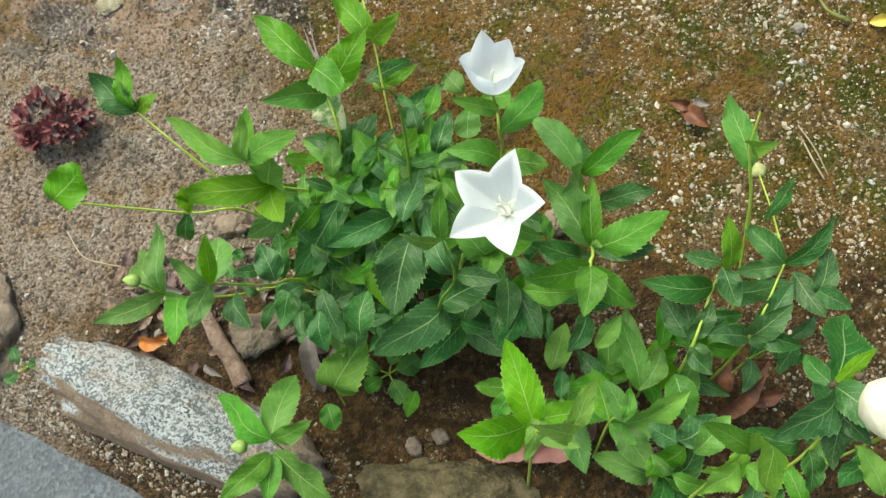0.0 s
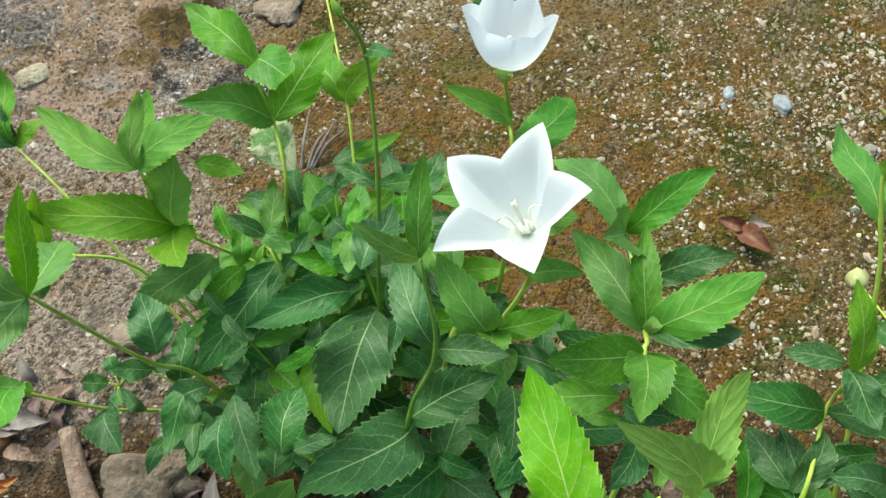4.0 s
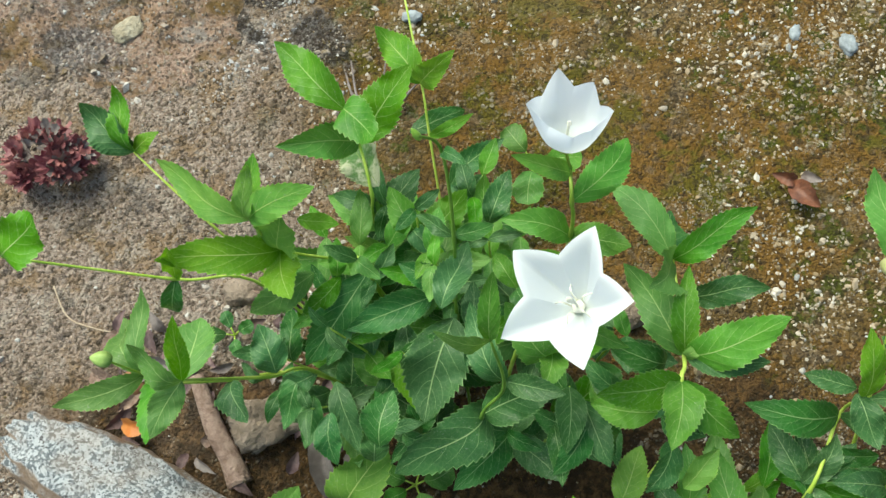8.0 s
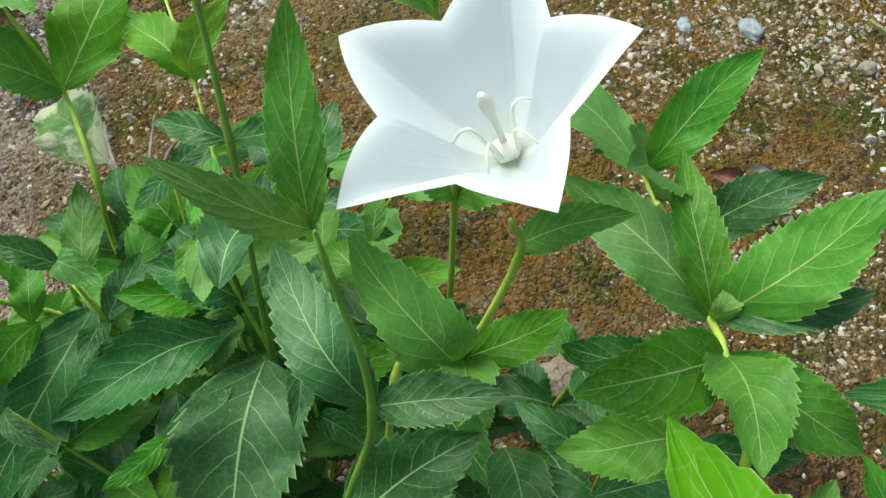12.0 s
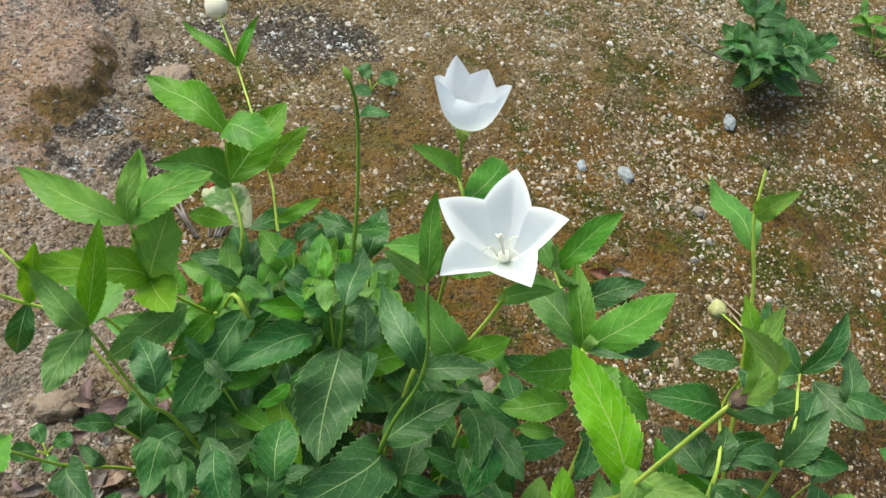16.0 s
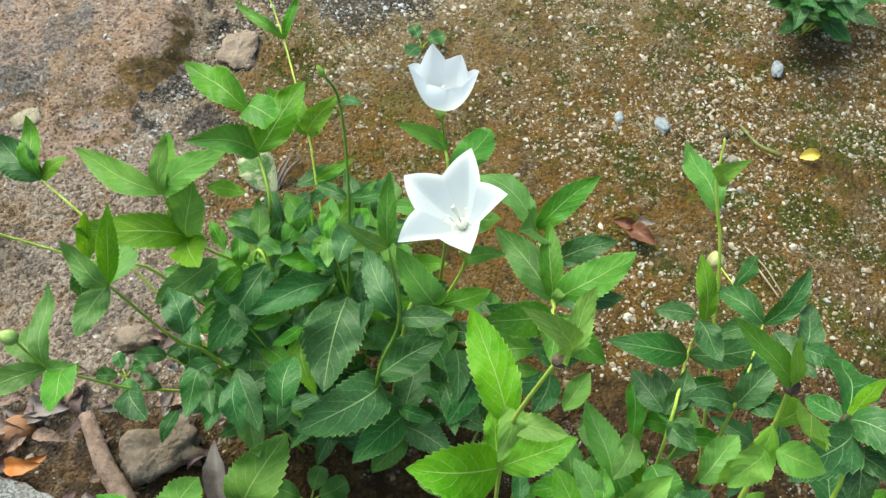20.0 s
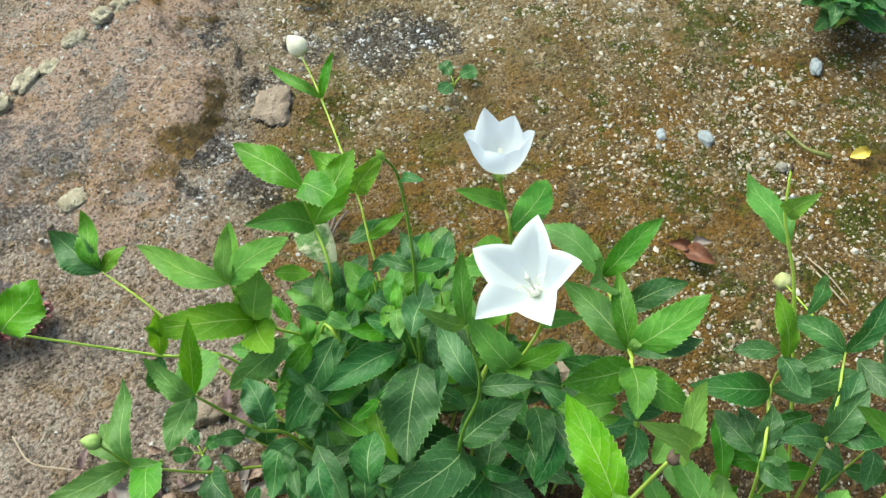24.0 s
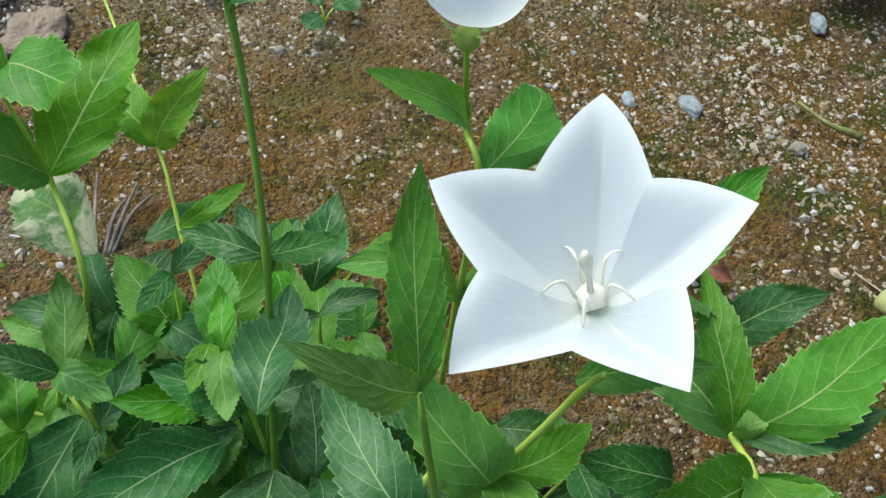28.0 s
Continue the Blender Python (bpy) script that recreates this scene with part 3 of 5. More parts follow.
def flower(parent, foot, tips, inner, outer, notch, opened=True):
    """A five-lobed bell from its foot to its five petal tips, in order round it.
    inner, outer: shares of reach and height at which the wall bends; notch: the same for the cuts between the petals."""
    foot = np.array(foot, float)
    tips = [np.array(t, float) for t in tips]
    z = unit(sum(unit(t - foot) for t in tips))
    x = unit(tips[0] - foot - np.dot(tips[0] - foot, z) * z)
    y = np.cross(z, x)
    calyx = blob("flower", foot - z * 0.0070, z, 0.0074, 0.0034, STEM, parent, 5, label="white balloon flower on a green calyx")

    def split(place):
        h = np.dot(place - foot, z)
        return place - foot - h * z, h

    cuts = []
    for p in range(5):
        out, h = split((tips[p] + tips[(p + 1) % 5]) / 2)
        cuts.append(foot + out * notch[0] + z * h * notch[1])
    reach = np.mean([np.linalg.norm(split(t)[0]) for t in tips])
    height = np.mean([split(t)[1] for t in tips])
    per, rows = 20, 20
    for p in range(5):
        tip, sides = tips[p], (cuts[p - 1], cuts[p])
        verts, uvs = [], []
        crease = DICE.uniform(0, 6)
        for i in range(rows):
            t = i / (rows - 1)
            for k in range(per + 1):
                off = 2 * k / per - 1
                a, cut = abs(off), sides[1] if off > 0 else sides[0]
                lean = cut - foot - np.dot(cut - foot, unit(tip - foot)) * unit(tip - foot)
                rim = tip * (1 - a) + cut * a + unit(lean) * (0.105 if opened else 0.05) * np.linalg.norm(tip - cut) * math.sin(math.pi * a ** 0.85)
                out, h = split(rim)
                if not opened:
                    # a half-closed bell is round below its lobes
                    out, h = unit(out) * reach, 0.5 * (h + height)
                p1, p2 = foot + out * inner[0] + z * h * inner[1], foot + out * outer[0] + z * h * outer[1]
                q = foot * (1 - t) ** 3 + p1 * 3 * t * (1 - t) ** 2 + p2 * 3 * t * t * (1 - t) + rim * t ** 3
                fold = 1 - a * a
                q = q + z * (0.0005 * fold * t * math.sin(3.5 * off + 4 * t + crease) - 0.00025 * t * t * math.exp(-(off / 0.2) ** 2))
                verts.append(q)
                uvs.append(((p + k / per) / 5, t))
        mesh_part("petal", verts, quads(rows, per + 1), PETAL, calyx, uvs=uvs)
    for p in range(5):
        a = 2 * math.pi / 5 * (p + 0.5)
        way = math.cos(a) * x + math.sin(a) * y
        leaf(calyx, foot + way * 0.0024 - z * 0.002, foot + way * 0.0072 - z * 0.0006, 0.45, BUD, 0, 0.05, 0.2, "sepal", 2, face=way)
    if opened:
        blob("ovary", foot + z * 0.0005, z, 0.0052, 0.0030, CREAM, calyx, 5)
    rise = 0.020 if opened else 0.012
    line = [foot + z * 0.005, foot + z * 0.011 + x * 0.0004, foot + z * rise]
    verts, faces = tube(smooth_line(line, 4), np.array([0.75, 0.7, 0.65, 0.65, 0.7, 0.8, 1.3, 1.35, 0.7]) * 0.001)
    mesh_part("style", verts, faces, CREAM, calyx)
    for p in range(5 if opened else 0):
        a = 2 * math.pi / 5 * (p + 0.5)
        way = math.cos(a) * x + math.sin(a) * y
        line = [foot + z * 0.004 + way * 0.003, foot + z * 0.0105 + way * 0.0042, foot + z * 0.0115 + way * 0.0062, foot + z * 0.0085 + way * 0.0090]
        verts, faces = tube(smooth_line(line, 4), np.linspace(0.42, 0.26, 13) * 0.001, 6)
        mesh_part("stamen", verts, faces, CREAM, calyx)
        blob("anther", line[-1] - z * 0.0004, way - 0.3 * z, 0.0016, 0.0004, ANTHER, calyx)
    return calyx


# ---- the bank, the path and the stones ----
def bank_height(x, y):
    """Height of the soil over the bank's plane."""
    h = 0.006 * noise.noise(Vector((x * 7, y * 7, 0.3))) + 0.003 * noise.noise(Vector((x * 26, y * 26, 1.7))) + 0.0012 * noise.noise(Vector((x * 90, y * 90, 4.1)))
    # a low worn rise on the upper slope
    k = min(1, max(0, (-0.15 - x) / 0.08)) * min(1, max(0, (y - 0.26) / 0.10))
    h += 0.006 * k * k * (3 - 2 * k)
    # the soil drops towards the path
    if math.hypot(x, y) > 1.5:
        h *= 0.3
    low = path_side(x, y)
    return h - 0.03 * min(1, max(0, (low + 0.03) / 0.05)) - 0.05 * min(1, max(0, (low - 0.06) / 0.3))


def path_side(x, y):
    """How far a place lies beyond the edge of the asphalt, on the path's side."""
    return -((x + 0.40) * 0.487 + (y + 0.062) * 0.873)


def bank():
    near = np.arange(-0.75, 0.851, 0.006)
    far = lambda sign, start: start + sign * np.cumsum(np.geomspace(0.01, 12, 26))
    xs = np.concatenate((far(-1, -0.75)[::-1], near, far(1, 0.85)))
    nearer = np.arange(-0.35, 0.801, 0.006)
    ys = np.concatenate((far(-1, -0.35)[::-1], nearer, far(1, 0.80)))
    verts = [(x, y, bank_height(x, y)) for y in ys for x in xs]
    ob = mesh_part("ground", verts, quads(len(ys), len(xs)), GROUND)
    tagged(ob, "mossy brown sandy bank with embedded gravel", "ground", kind="structure")


def pebbles():
    rnd = random.Random(5)
    gold = (1 + 5 ** 0.5) / 2
    ico = np.array([(-1, gold, 0), (1, gold, 0), (-1, -gold, 0), (1, -gold, 0), (0, -1, gold), (0, 1, gold), (0, -1, -gold), (0, 1, -gold), (gold, 0, -1), (gold, 0, 1), (-gold, 0, -1), (-gold, 0, 1)]) / math.sqrt(1 + gold * gold)
    tri = [(0, 11, 5), (0, 5, 1), (0, 1, 7), (0, 7, 10), (0, 10, 11), (1, 5, 9), (5, 11, 4), (11, 10, 2), (10, 7, 6), (7, 1, 8), (3, 9, 4), (3, 4, 2), (3, 2, 6), (3, 6, 8), (3, 8, 9), (4, 9, 5), (2, 4, 11), (6, 2, 10), (8, 6, 7), (9, 8, 1)]
    verts, faces = [], []
    count = 0
    while count < 56000:
        x, y = rnd.uniform(-0.62, 0.75), rnd.uniform(-0.30, 0.72)
        dense = 0.20 + 0.30 * min(1, max(0, (x - 0.10) / 0.15)) + 0.95 * noise.noise(Vector((x * 9, y * 9, 7))) + 0.5 * noise.noise(Vector((x * 30, y * 30, 3)))
        dense += 0.35 * min(1, max(0, (y - 0.27) / 0.15))
        side = path_side(x, y)
        if side > 0:
            continue
        if side > -0.05:
            dense = 1
        elif y < 0.02 + 0.04 * noise.noise(Vector((x * 12, y * 12, 5))) and x > -0.36:
            dense *= 0.12
        elif y > 0.22 and abs(x - np.interp(y, (0.22, 0.255, 0.288, 0.343, 0.412, 0.448), (-0.26, -0.24, -0.206, -0.178, -0.147, -0.139))) < 0.016:
            dense = 1
        if x < -0.15 and y > 0.10:
            dense *= 0.5
        elif x < 0.22 and 0.08 < y < 0.36:
            dense *= 0.6
        dense *= min(1, (0.75 - x) / 0.2, (x + 0.62) / 0.15, (0.72 - y) / 0.15)
        if rnd.random() > dense:
            continue
        r = min(0.0042, 0.00115 * math.exp(rnd.gauss(0.12, 0.50)))
        top = max(bank_height(x, y), slab_height(x, y)) if x < -0.14 and y > 0.2 else bank_height(x, y)
        c = np.array((x, y, top + r * rnd.uniform(-0.75, -0.20)))
        turn = np.array(Euler((rnd.uniform(0, 6), rnd.uniform(0, 6), rnd.uniform(0, 6))).to_matrix())
        size = r * np.array((rnd.uniform(0.8, 1.4), rnd.uniform(0.7, 1.1), rnd.uniform(0.5, 0.9)))
        k = len(verts)
        verts.extend((ico * size * (1 + np.array([[rnd.uniform(-0.32, 0.28)] for _ in range(12)]))) @ turn.T + c)
        faces.extend([(a + k, b + k, d + k) for a, b, d in tri])
        count += 1
    ob = mesh_part("gravel", verts, faces, PEBBLE, smooth=False)
    tagged(ob, "small pale and brown pebbles embedded in the soil", "gravel", kind="stuff")


def slab_height(x, y):
    """Height of the rock slab's top: a worn table with a steep, mossy flank towards the gully and a fading foot."""
    wander = 0.012 * noise.noise(Vector((x * 14, y * 14, 5.1))) + 0.010 * noise.noise(Vector((x * 42, y * 42, 2.2))) + 0.005 * noise.noise(Vector((x * 95, y * 95, 3.2)))
    brink = float(np.interp(y, (0.20, 0.267, 0.32, 0.377, 0.426, 0.483, 0.56, 0.70), (-0.270, -0.250, -0.228, -0.202, -0.200, -0.222, -0.250, -0.30)))
    inside = (brink + 0.030 - x + 1.3 * wander) / 0.050
    beyond = ((x + 0.382) * 0.70 - (y - 0.421) * 0.714 + 0.024 + wander) / 0.03
    foot = (y - 0.225 + 2.0 * wander) / 0.13
    crumble = 0.006 * noise.noise(Vector((x * 65, y * 65, 9.4))) + 0.004 * noise.noise(Vector((x * 150, y * 150, 4.4)))
    k = [min(1.0, max(0.0, v)) for v in (inside, beyond, foot)]
    k = [v * v * (3 - 2 * v) for v in k]
    table = 0.018 + 0.004 * noise.noise(Vector((x * 11, y * 11, 8.3))) + 0.0040 * noise.noise(Vector((x * 38, y * 38, 1.4))) + 0.0022 * noise.noise(Vector((x * 110, y * 110, 6.4)))
    return bank_height(x, y) - 0.006 + (table + 0.006) * k[0] * (0.25 + 0.75 * k[1]) * k[2] + crumble * 4 * k[0] * (1 - k[0]) * k[2]


def rock_slab():
    xs, ys = np.arange(-0.60, -0.148, 0.0035), np.arange(0.20, 0.62, 0.0035)
    verts = [(x, y, slab_height(x, y)) for y in ys for x in xs]
    tagged(mesh_part("rock_slab", verts, quads(len(ys), len(xs)), SLAB), "broad weathered pinkish rock slab with mossy edge", "rock")


def stone(name, at, size, turn, material, label, category="stone", seed=1.0, square=2.2, rough=0.24):
    """A weathered stone: a rounded block pushed about by noise."""
    rows, cols = (44, 80) if max(size) > 0.05 else (22, 34)
    verts = []
    m = np.array(pose(0, 0, 0, *turn).to_3x3())
    for i in range(rows):
        phi = math.pi * i / (rows - 1)
        for k in range(cols):
            th = 2 * math.pi * k / cols
            d = np.array((math.sin(phi) * math.cos(th), math.sin(phi) * math.sin(th), math.cos(phi)))
            d = d / (np.sum(np.abs(d) ** square) ** (1 / square))
            q = Vector(d * 1.7) + Vector((seed, seed, seed))
            d = d * (1 + rough * noise.noise(q) + 0.5 * rough * noise.noise(q * 2.7) + 0.25 * rough * noise.noise(q * 7) + 0.13 * rough * noise.noise(q * 17))
            verts.append(np.array(at) + m @ (d * np.array(size)))
    ob = mesh_part(name, verts, quads(rows, cols, True), material)
    tagged(ob, label, category)
    return ob


def asphalt():
    """The path: a slab with a broken edge, lower than the bank."""
    along, across = np.array((0.873, -0.487, 0)), np.array((-0.487, -0.873, 0))
    start = np.array((-0.40, -0.062, -0.026))
    rows = []
    steps = np.concatenate((-np.cumsum(np.geomspace(0.05, 8, 14))[::-1] - 0.4, np.arange(-0.4, 0.61, 0.012), 0.6 + np.cumsum(np.geomspace(0.05, 8, 14))))
    for s in steps:
        jag = 0.006 * noise.noise(Vector((s * 30, 1, 5))) + 0.004 * noise.noise(Vector((s * 90, 3, 5)))
        for w, z in ((0.004 + jag, -0.02), (0.005 + jag, -0.002), (0.010 + jag, 0.0), (0.2, 0.001), (0.8, 0.0), (4.0, 0.0)):
            rows.append(start + along * s + across * w + np.array((0, 0, z)))
    ob = mesh_part("road", rows, quads(len(steps), 6), ASPHALT)
    tagged(ob, "grey worn asphalt path beside the stone edging", "path", kind="structure")


bank()
pebbles()
asphalt()
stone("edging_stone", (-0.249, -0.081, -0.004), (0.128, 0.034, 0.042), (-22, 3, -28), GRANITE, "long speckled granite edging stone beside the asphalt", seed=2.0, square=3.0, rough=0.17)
stone("edging_stone", (-0.445, 0.020, 0.0), (0.048, 0.060, 0.026), (6, 10, 14), ROCK_TAN, "pale brown edging stone at the end of the granite", seed=4.4, square=3.0, rough=0.22)
stone("edging_stone", (-0.055, -0.168, -0.010), (0.085, 0.045, 0.03), (4, 0, -6), ROCK_MOSSY, "rounded mossy edging stone half buried in soil", seed=6.0)
rock_slab()
stone("rock_slab", (-0.200, 0.548, -0.010), (0.045, 0.035, 0.026), (5, 4, 50), SLAB, "weathered brown rock above the slab", "rock", 5.2, 3.0, 0.38)
stone("rock_slab", (-0.176, 0.436, -0.010), (0.022, 0.045, 0.018), (6, 4, 8), GROUND, "rust-coloured mossy rock beside the slab", "rock", 8.4, 2.4, 0.4)
for x, y, wide, turn, seed in ((-0.392, 0.412, 0.022, 48, 6.1), (-0.366, 0.441, 0.020, 52, 1.1), (-0.346, 0.457, 0.014, 40, 2.6), (-0.321, 0.484, 0.018, 44, 3.4), (-0.296, 0.507, 0.012, 40, 4.9), (-0.276, 0.526, 0.017, 35, 7.3)):
    stone("ridge_stone", (x, y, slab_height(x, y) + 0.003), (wide * 0.75, 0.009, 0.006), (8, 0, turn), RIDGE, "pale jagged stone along the top of the slab", "stone", seed, 3.0, 0.45)
stone("stone", (-0.1853, -0.0086, 0.006), (0.024, 0.015, 0.014), (14, 8, 24), ROCK_TAN, "tan angular stone beneath the leaves", seed=9.0, square=7, rough=0.34)


# ---- the plants ----
def plant(name, at, label):
    return thing(name, at, label, "flowering plant", "balloon flower plants on the bank")


balloon_plant = plant("balloon_flower_plant", (-0.045, 0, 0), "sprawling green balloon flower plant with white blossoms")
side_plant = plant("balloon_flower_plant", (0.15, -0.06, 0), "slender balloon flower plant with a pale bud")
tall_plant = plant("balloon_flower_plant", (0.03, -0.125, 0), "tall bright green balloon flower stem with withered tip")
second_tall_plant = plant("balloon_flower_plant", (0.12, -0.15, 0), "tall light green balloon flower stem with withered bud")
broad_plant = plant("balloon_flower_plant", (0.17, -0.15, 0), "balloon flower plant with broad dark leaves and dark buds")
low_plant = plant("balloon_flower_plant", (0.075, -0.12, 0), "low leafy balloon flower shoot near the stones")
edge_plant = plant("balloon_flower_plant", (-0.15, -0.1, 0), "bright green balloon flower shoot leaning over the granite")
single_shoot = plant("balloon_flower_plant", (-0.118, -0.075, 0), "single young shoot with one upright bright leaf")

stem_a = stem(balloon_plant, 1.6, (0.0068, 0.0835, 0.241), (0.0112, 0.0836, 0.2095), (0.012, 0.071, 0.202), (0.015, 0.073, 0.143), (0.005, 0.045, -0.006))
leaf(stem_a, (0.0119, 0.084, 0.2085), (-0.0179, 0.0829, 0.2342), .30, YOUNG_SUNLIT)
leaf(stem_a, (0.0121, 0.0713, 0.2024), (0.042, 0.1069, 0.1979), .44, GREEN)
leaf(stem_a, (0.015, 0.0731, 0.1432), (-0.0242, 0.0764, 0.1641), .45, GREEN)
leaf(stem_a, (0.015, 0.0731, 0.1432), (0.0439, 0.0565, 0.1746), .45, GREEN)
leaf(stem_a, (-0.0303, 0.0801, 0.1476), (-0.0175, 0.1075, 0.1597), .5, DARK)
stem_b = stem(balloon_plant, 1.6, (0.007, -0.008, 0.24), (0.013, 0.002, 0.211), (0.001, 0.006, 0.162), (-0.015, 0.009, 0.152), (-0.03, -0.014, -0.006))
leaf(stem_b, (0.0133, 0.0049, 0.2118), (0.0308, -0.0099, 0.238), .30, GREEN, 0, 0.05, 0.3)
leaf(stem_b, (0.0007, 0.0058, 0.162), (-0.0219, 0.0201, 0.2046), .42, GREEN)
leaf(stem_b, (0.0007, 0.0058, 0.162), (0.0339, 0.0143, 0.1628), .42, GREEN)
leaf(stem_b, (0.0007, 0.0058, 0.162), (-0.0043, -0.0187, 0.1765), .58, GREEN)
stem_c = stem(balloon_plant, 1.45, (-0.028, -0.008, 0.246), (-0.023, -0.019, 0.194), (-0.035, -0.024, 0.135), (-0.04, -0.029, -0.006), material=STEM_DARK)
leaf(stem_c, (-0.0285, -0.0085, 0.2475), (-0.0262, 0.0125, 0.2805), .27, GREEN, 0, 0.02, 0.2)
leaf(stem_c, (-0.0282, -0.0079, 0.2464), (-0.0507, -0.0094, 0.2725), .25, GREEN)
leaf(stem_c, (-0.0224, -0.0150, 0.1880), (-0.0385, 0.0190, 0.2090), .40, DARK)
leaf(stem_c, (-0.0224, -0.0150, 0.1880), (0.0060, -0.0235, 0.1990), .42, DARK)
# low leaves from here on use DARK to paint in the canopy's shade
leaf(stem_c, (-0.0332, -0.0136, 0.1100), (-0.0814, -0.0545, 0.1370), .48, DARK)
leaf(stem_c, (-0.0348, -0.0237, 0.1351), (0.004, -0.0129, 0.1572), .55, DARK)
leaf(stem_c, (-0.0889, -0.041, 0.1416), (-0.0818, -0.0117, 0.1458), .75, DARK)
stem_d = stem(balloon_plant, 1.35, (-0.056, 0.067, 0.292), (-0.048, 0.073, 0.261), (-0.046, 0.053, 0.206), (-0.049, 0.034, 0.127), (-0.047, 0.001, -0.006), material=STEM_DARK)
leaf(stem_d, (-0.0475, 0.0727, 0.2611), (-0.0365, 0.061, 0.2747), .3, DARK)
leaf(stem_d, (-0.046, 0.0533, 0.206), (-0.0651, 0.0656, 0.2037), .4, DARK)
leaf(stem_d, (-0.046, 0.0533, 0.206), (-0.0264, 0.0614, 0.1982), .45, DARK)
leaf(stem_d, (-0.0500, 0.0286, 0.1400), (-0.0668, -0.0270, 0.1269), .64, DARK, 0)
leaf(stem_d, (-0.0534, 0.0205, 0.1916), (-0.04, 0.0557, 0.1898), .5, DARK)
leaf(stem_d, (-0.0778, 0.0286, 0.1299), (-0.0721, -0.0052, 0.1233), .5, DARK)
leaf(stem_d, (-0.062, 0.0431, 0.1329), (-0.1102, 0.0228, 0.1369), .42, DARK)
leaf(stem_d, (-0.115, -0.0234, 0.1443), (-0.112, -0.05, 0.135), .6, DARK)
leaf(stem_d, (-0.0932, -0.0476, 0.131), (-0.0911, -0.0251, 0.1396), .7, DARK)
leaf(stem_d, (-0.0552, 0.0499, 0.1359), (-0.0584, 0.0689, 0.1476), .5, YOUNG_SUNLIT)
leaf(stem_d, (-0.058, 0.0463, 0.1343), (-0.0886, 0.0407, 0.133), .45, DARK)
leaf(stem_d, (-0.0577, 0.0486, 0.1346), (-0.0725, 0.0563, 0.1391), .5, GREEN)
stem_e = stem(balloon_plant, 1.5, (-0.104, 0.116, 0.204), (-0.102, 0.124, 0.164), (-0.096, 0.099, 0.148), (-0.099, 0.094, 0.099), (-0.072, 0.034, -0.006))
leaf(stem_e, (-0.1035, 0.1260, 0.2000), (-0.1433, 0.1671, 0.2025), .41, GREEN, 0, 0.10, 0.2)
leaf(stem_e, (-0.1035, 0.1260, 0.2000), (-0.0846, 0.0955, 0.2263), .52, GREEN)
leaf(stem_e, (-0.102, 0.1245, 0.1639), (-0.0697, 0.1559, 0.1937), .52, GREEN)
leaf(stem_e, (-0.102, 0.1245, 0.1639), (-0.1404, 0.1078, 0.1967), .42, GREEN)
leaf(stem_e, (-0.0915, 0.1030, 0.1510), (-0.1160, 0.1370, 0.1450), .64, EATEN, 0, 0.12, 0.3)
leaf(stem_e, (-0.103, 0.087, 0.0997), (-0.0724, 0.1287, 0.115), .5, DARK)
leaf(stem_e, (-0.0964, 0.1065, 0.1085), (-0.1254, 0.112, 0.1171), .5, DARK)
leaf(stem_e, (-0.0996, 0.0946, 0.1007), (-0.0742, 0.1079, 0.1095), .5, DARK)
stem_w = stem(balloon_plant, 1.2, (-0.103, 0.324, 0.127), (-0.09, 0.281, 0.11), (-0.074, 0.199, 0.093), (-0.07, 0.17, 0.074), (-0.06, 0.1, -0.006))
leaf(stem_w, (-0.0901, 0.2815, 0.1104), (-0.1265, 0.3046, 0.1312), .2, GREEN)
leaf(stem_w, (-0.0901, 0.2815, 0.1104), (-0.0754, 0.303, 0.1376), .22, GREEN)
leaf(stem_w, (-0.0745, 0.1993, 0.0926), (-0.0497, 0.1991, 0.134), .42, YOUNG_SUNLIT)
leaf(stem_w, (-0.0745, 0.1993, 0.0926), (-0.1041, 0.2347, 0.1078), .5, YOUNG_SUNLIT)
leaf(stem_w, (-0.0702, 0.1697, 0.0742), (-0.0402, 0.1794, 0.0863), .3, YOUNG_SUNLIT)
leaf(stem_w, (-0.0861, 0.185, 0.0486), (-0.0477, 0.2076, 0.0365), .4, DARK)
leaf(stem_w, (-0.0566, 0.139, 0.0622), (-0.0202, 0.1661, 0.0752), .4, DARK)
stem_f = stem(balloon_plant, 1.5, (-0.149, 0.065, 0.204), (-0.143, 0.062, 0.164), (-0.113, 0.068, 0.121), (-0.098, 0.055, 0.142), (-0.072, 0.01, -0.006))
# the sunlit look of this stem's leaves is put into their yellow-green
leaf(stem_f, (-0.1493, 0.0646, 0.2038), (-0.2000, 0.0980, 0.207), .31, YOUNG_SUNLIT)
leaf(stem_f, (-0.1493, 0.0646, 0.2038), (-0.1428, 0.0809, 0.2354), .3, YOUNG_SUNLIT)
leaf(stem_f, (-0.1493, 0.0646, 0.2038), (-0.1107, 0.071, 0.23), .4, YOUNG_SUNLIT)
leaf(stem_f, (-0.1493, 0.0646, 0.2038), (-0.1433, 0.092, 0.2241), .42, YOUNG_SUNLIT)
leaf(stem_f, (-0.1428, 0.0618, 0.1639), (-0.1958, 0.0440, 0.2040), .33, YOUNG_SUNLIT, 0, 0.08, 0.12)
leaf(stem_f, (-0.1428, 0.0618, 0.1639), (-0.1299, 0.0633, 0.2182), .50, YOUNG_SUNLIT, 0, 0.05, 0.2)
leaf(stem_f, (-0.1428, 0.0618, 0.1639), (-0.1312, 0.0292, 0.1806), .66, YOUNG_SUNLIT, 0, 0.05, 0.15)
leaf(stem_f, (-0.1223, 0.0609, 0.2132), (-0.1025, 0.0599, 0.2069), .5, YOUNG_SUNLIT)
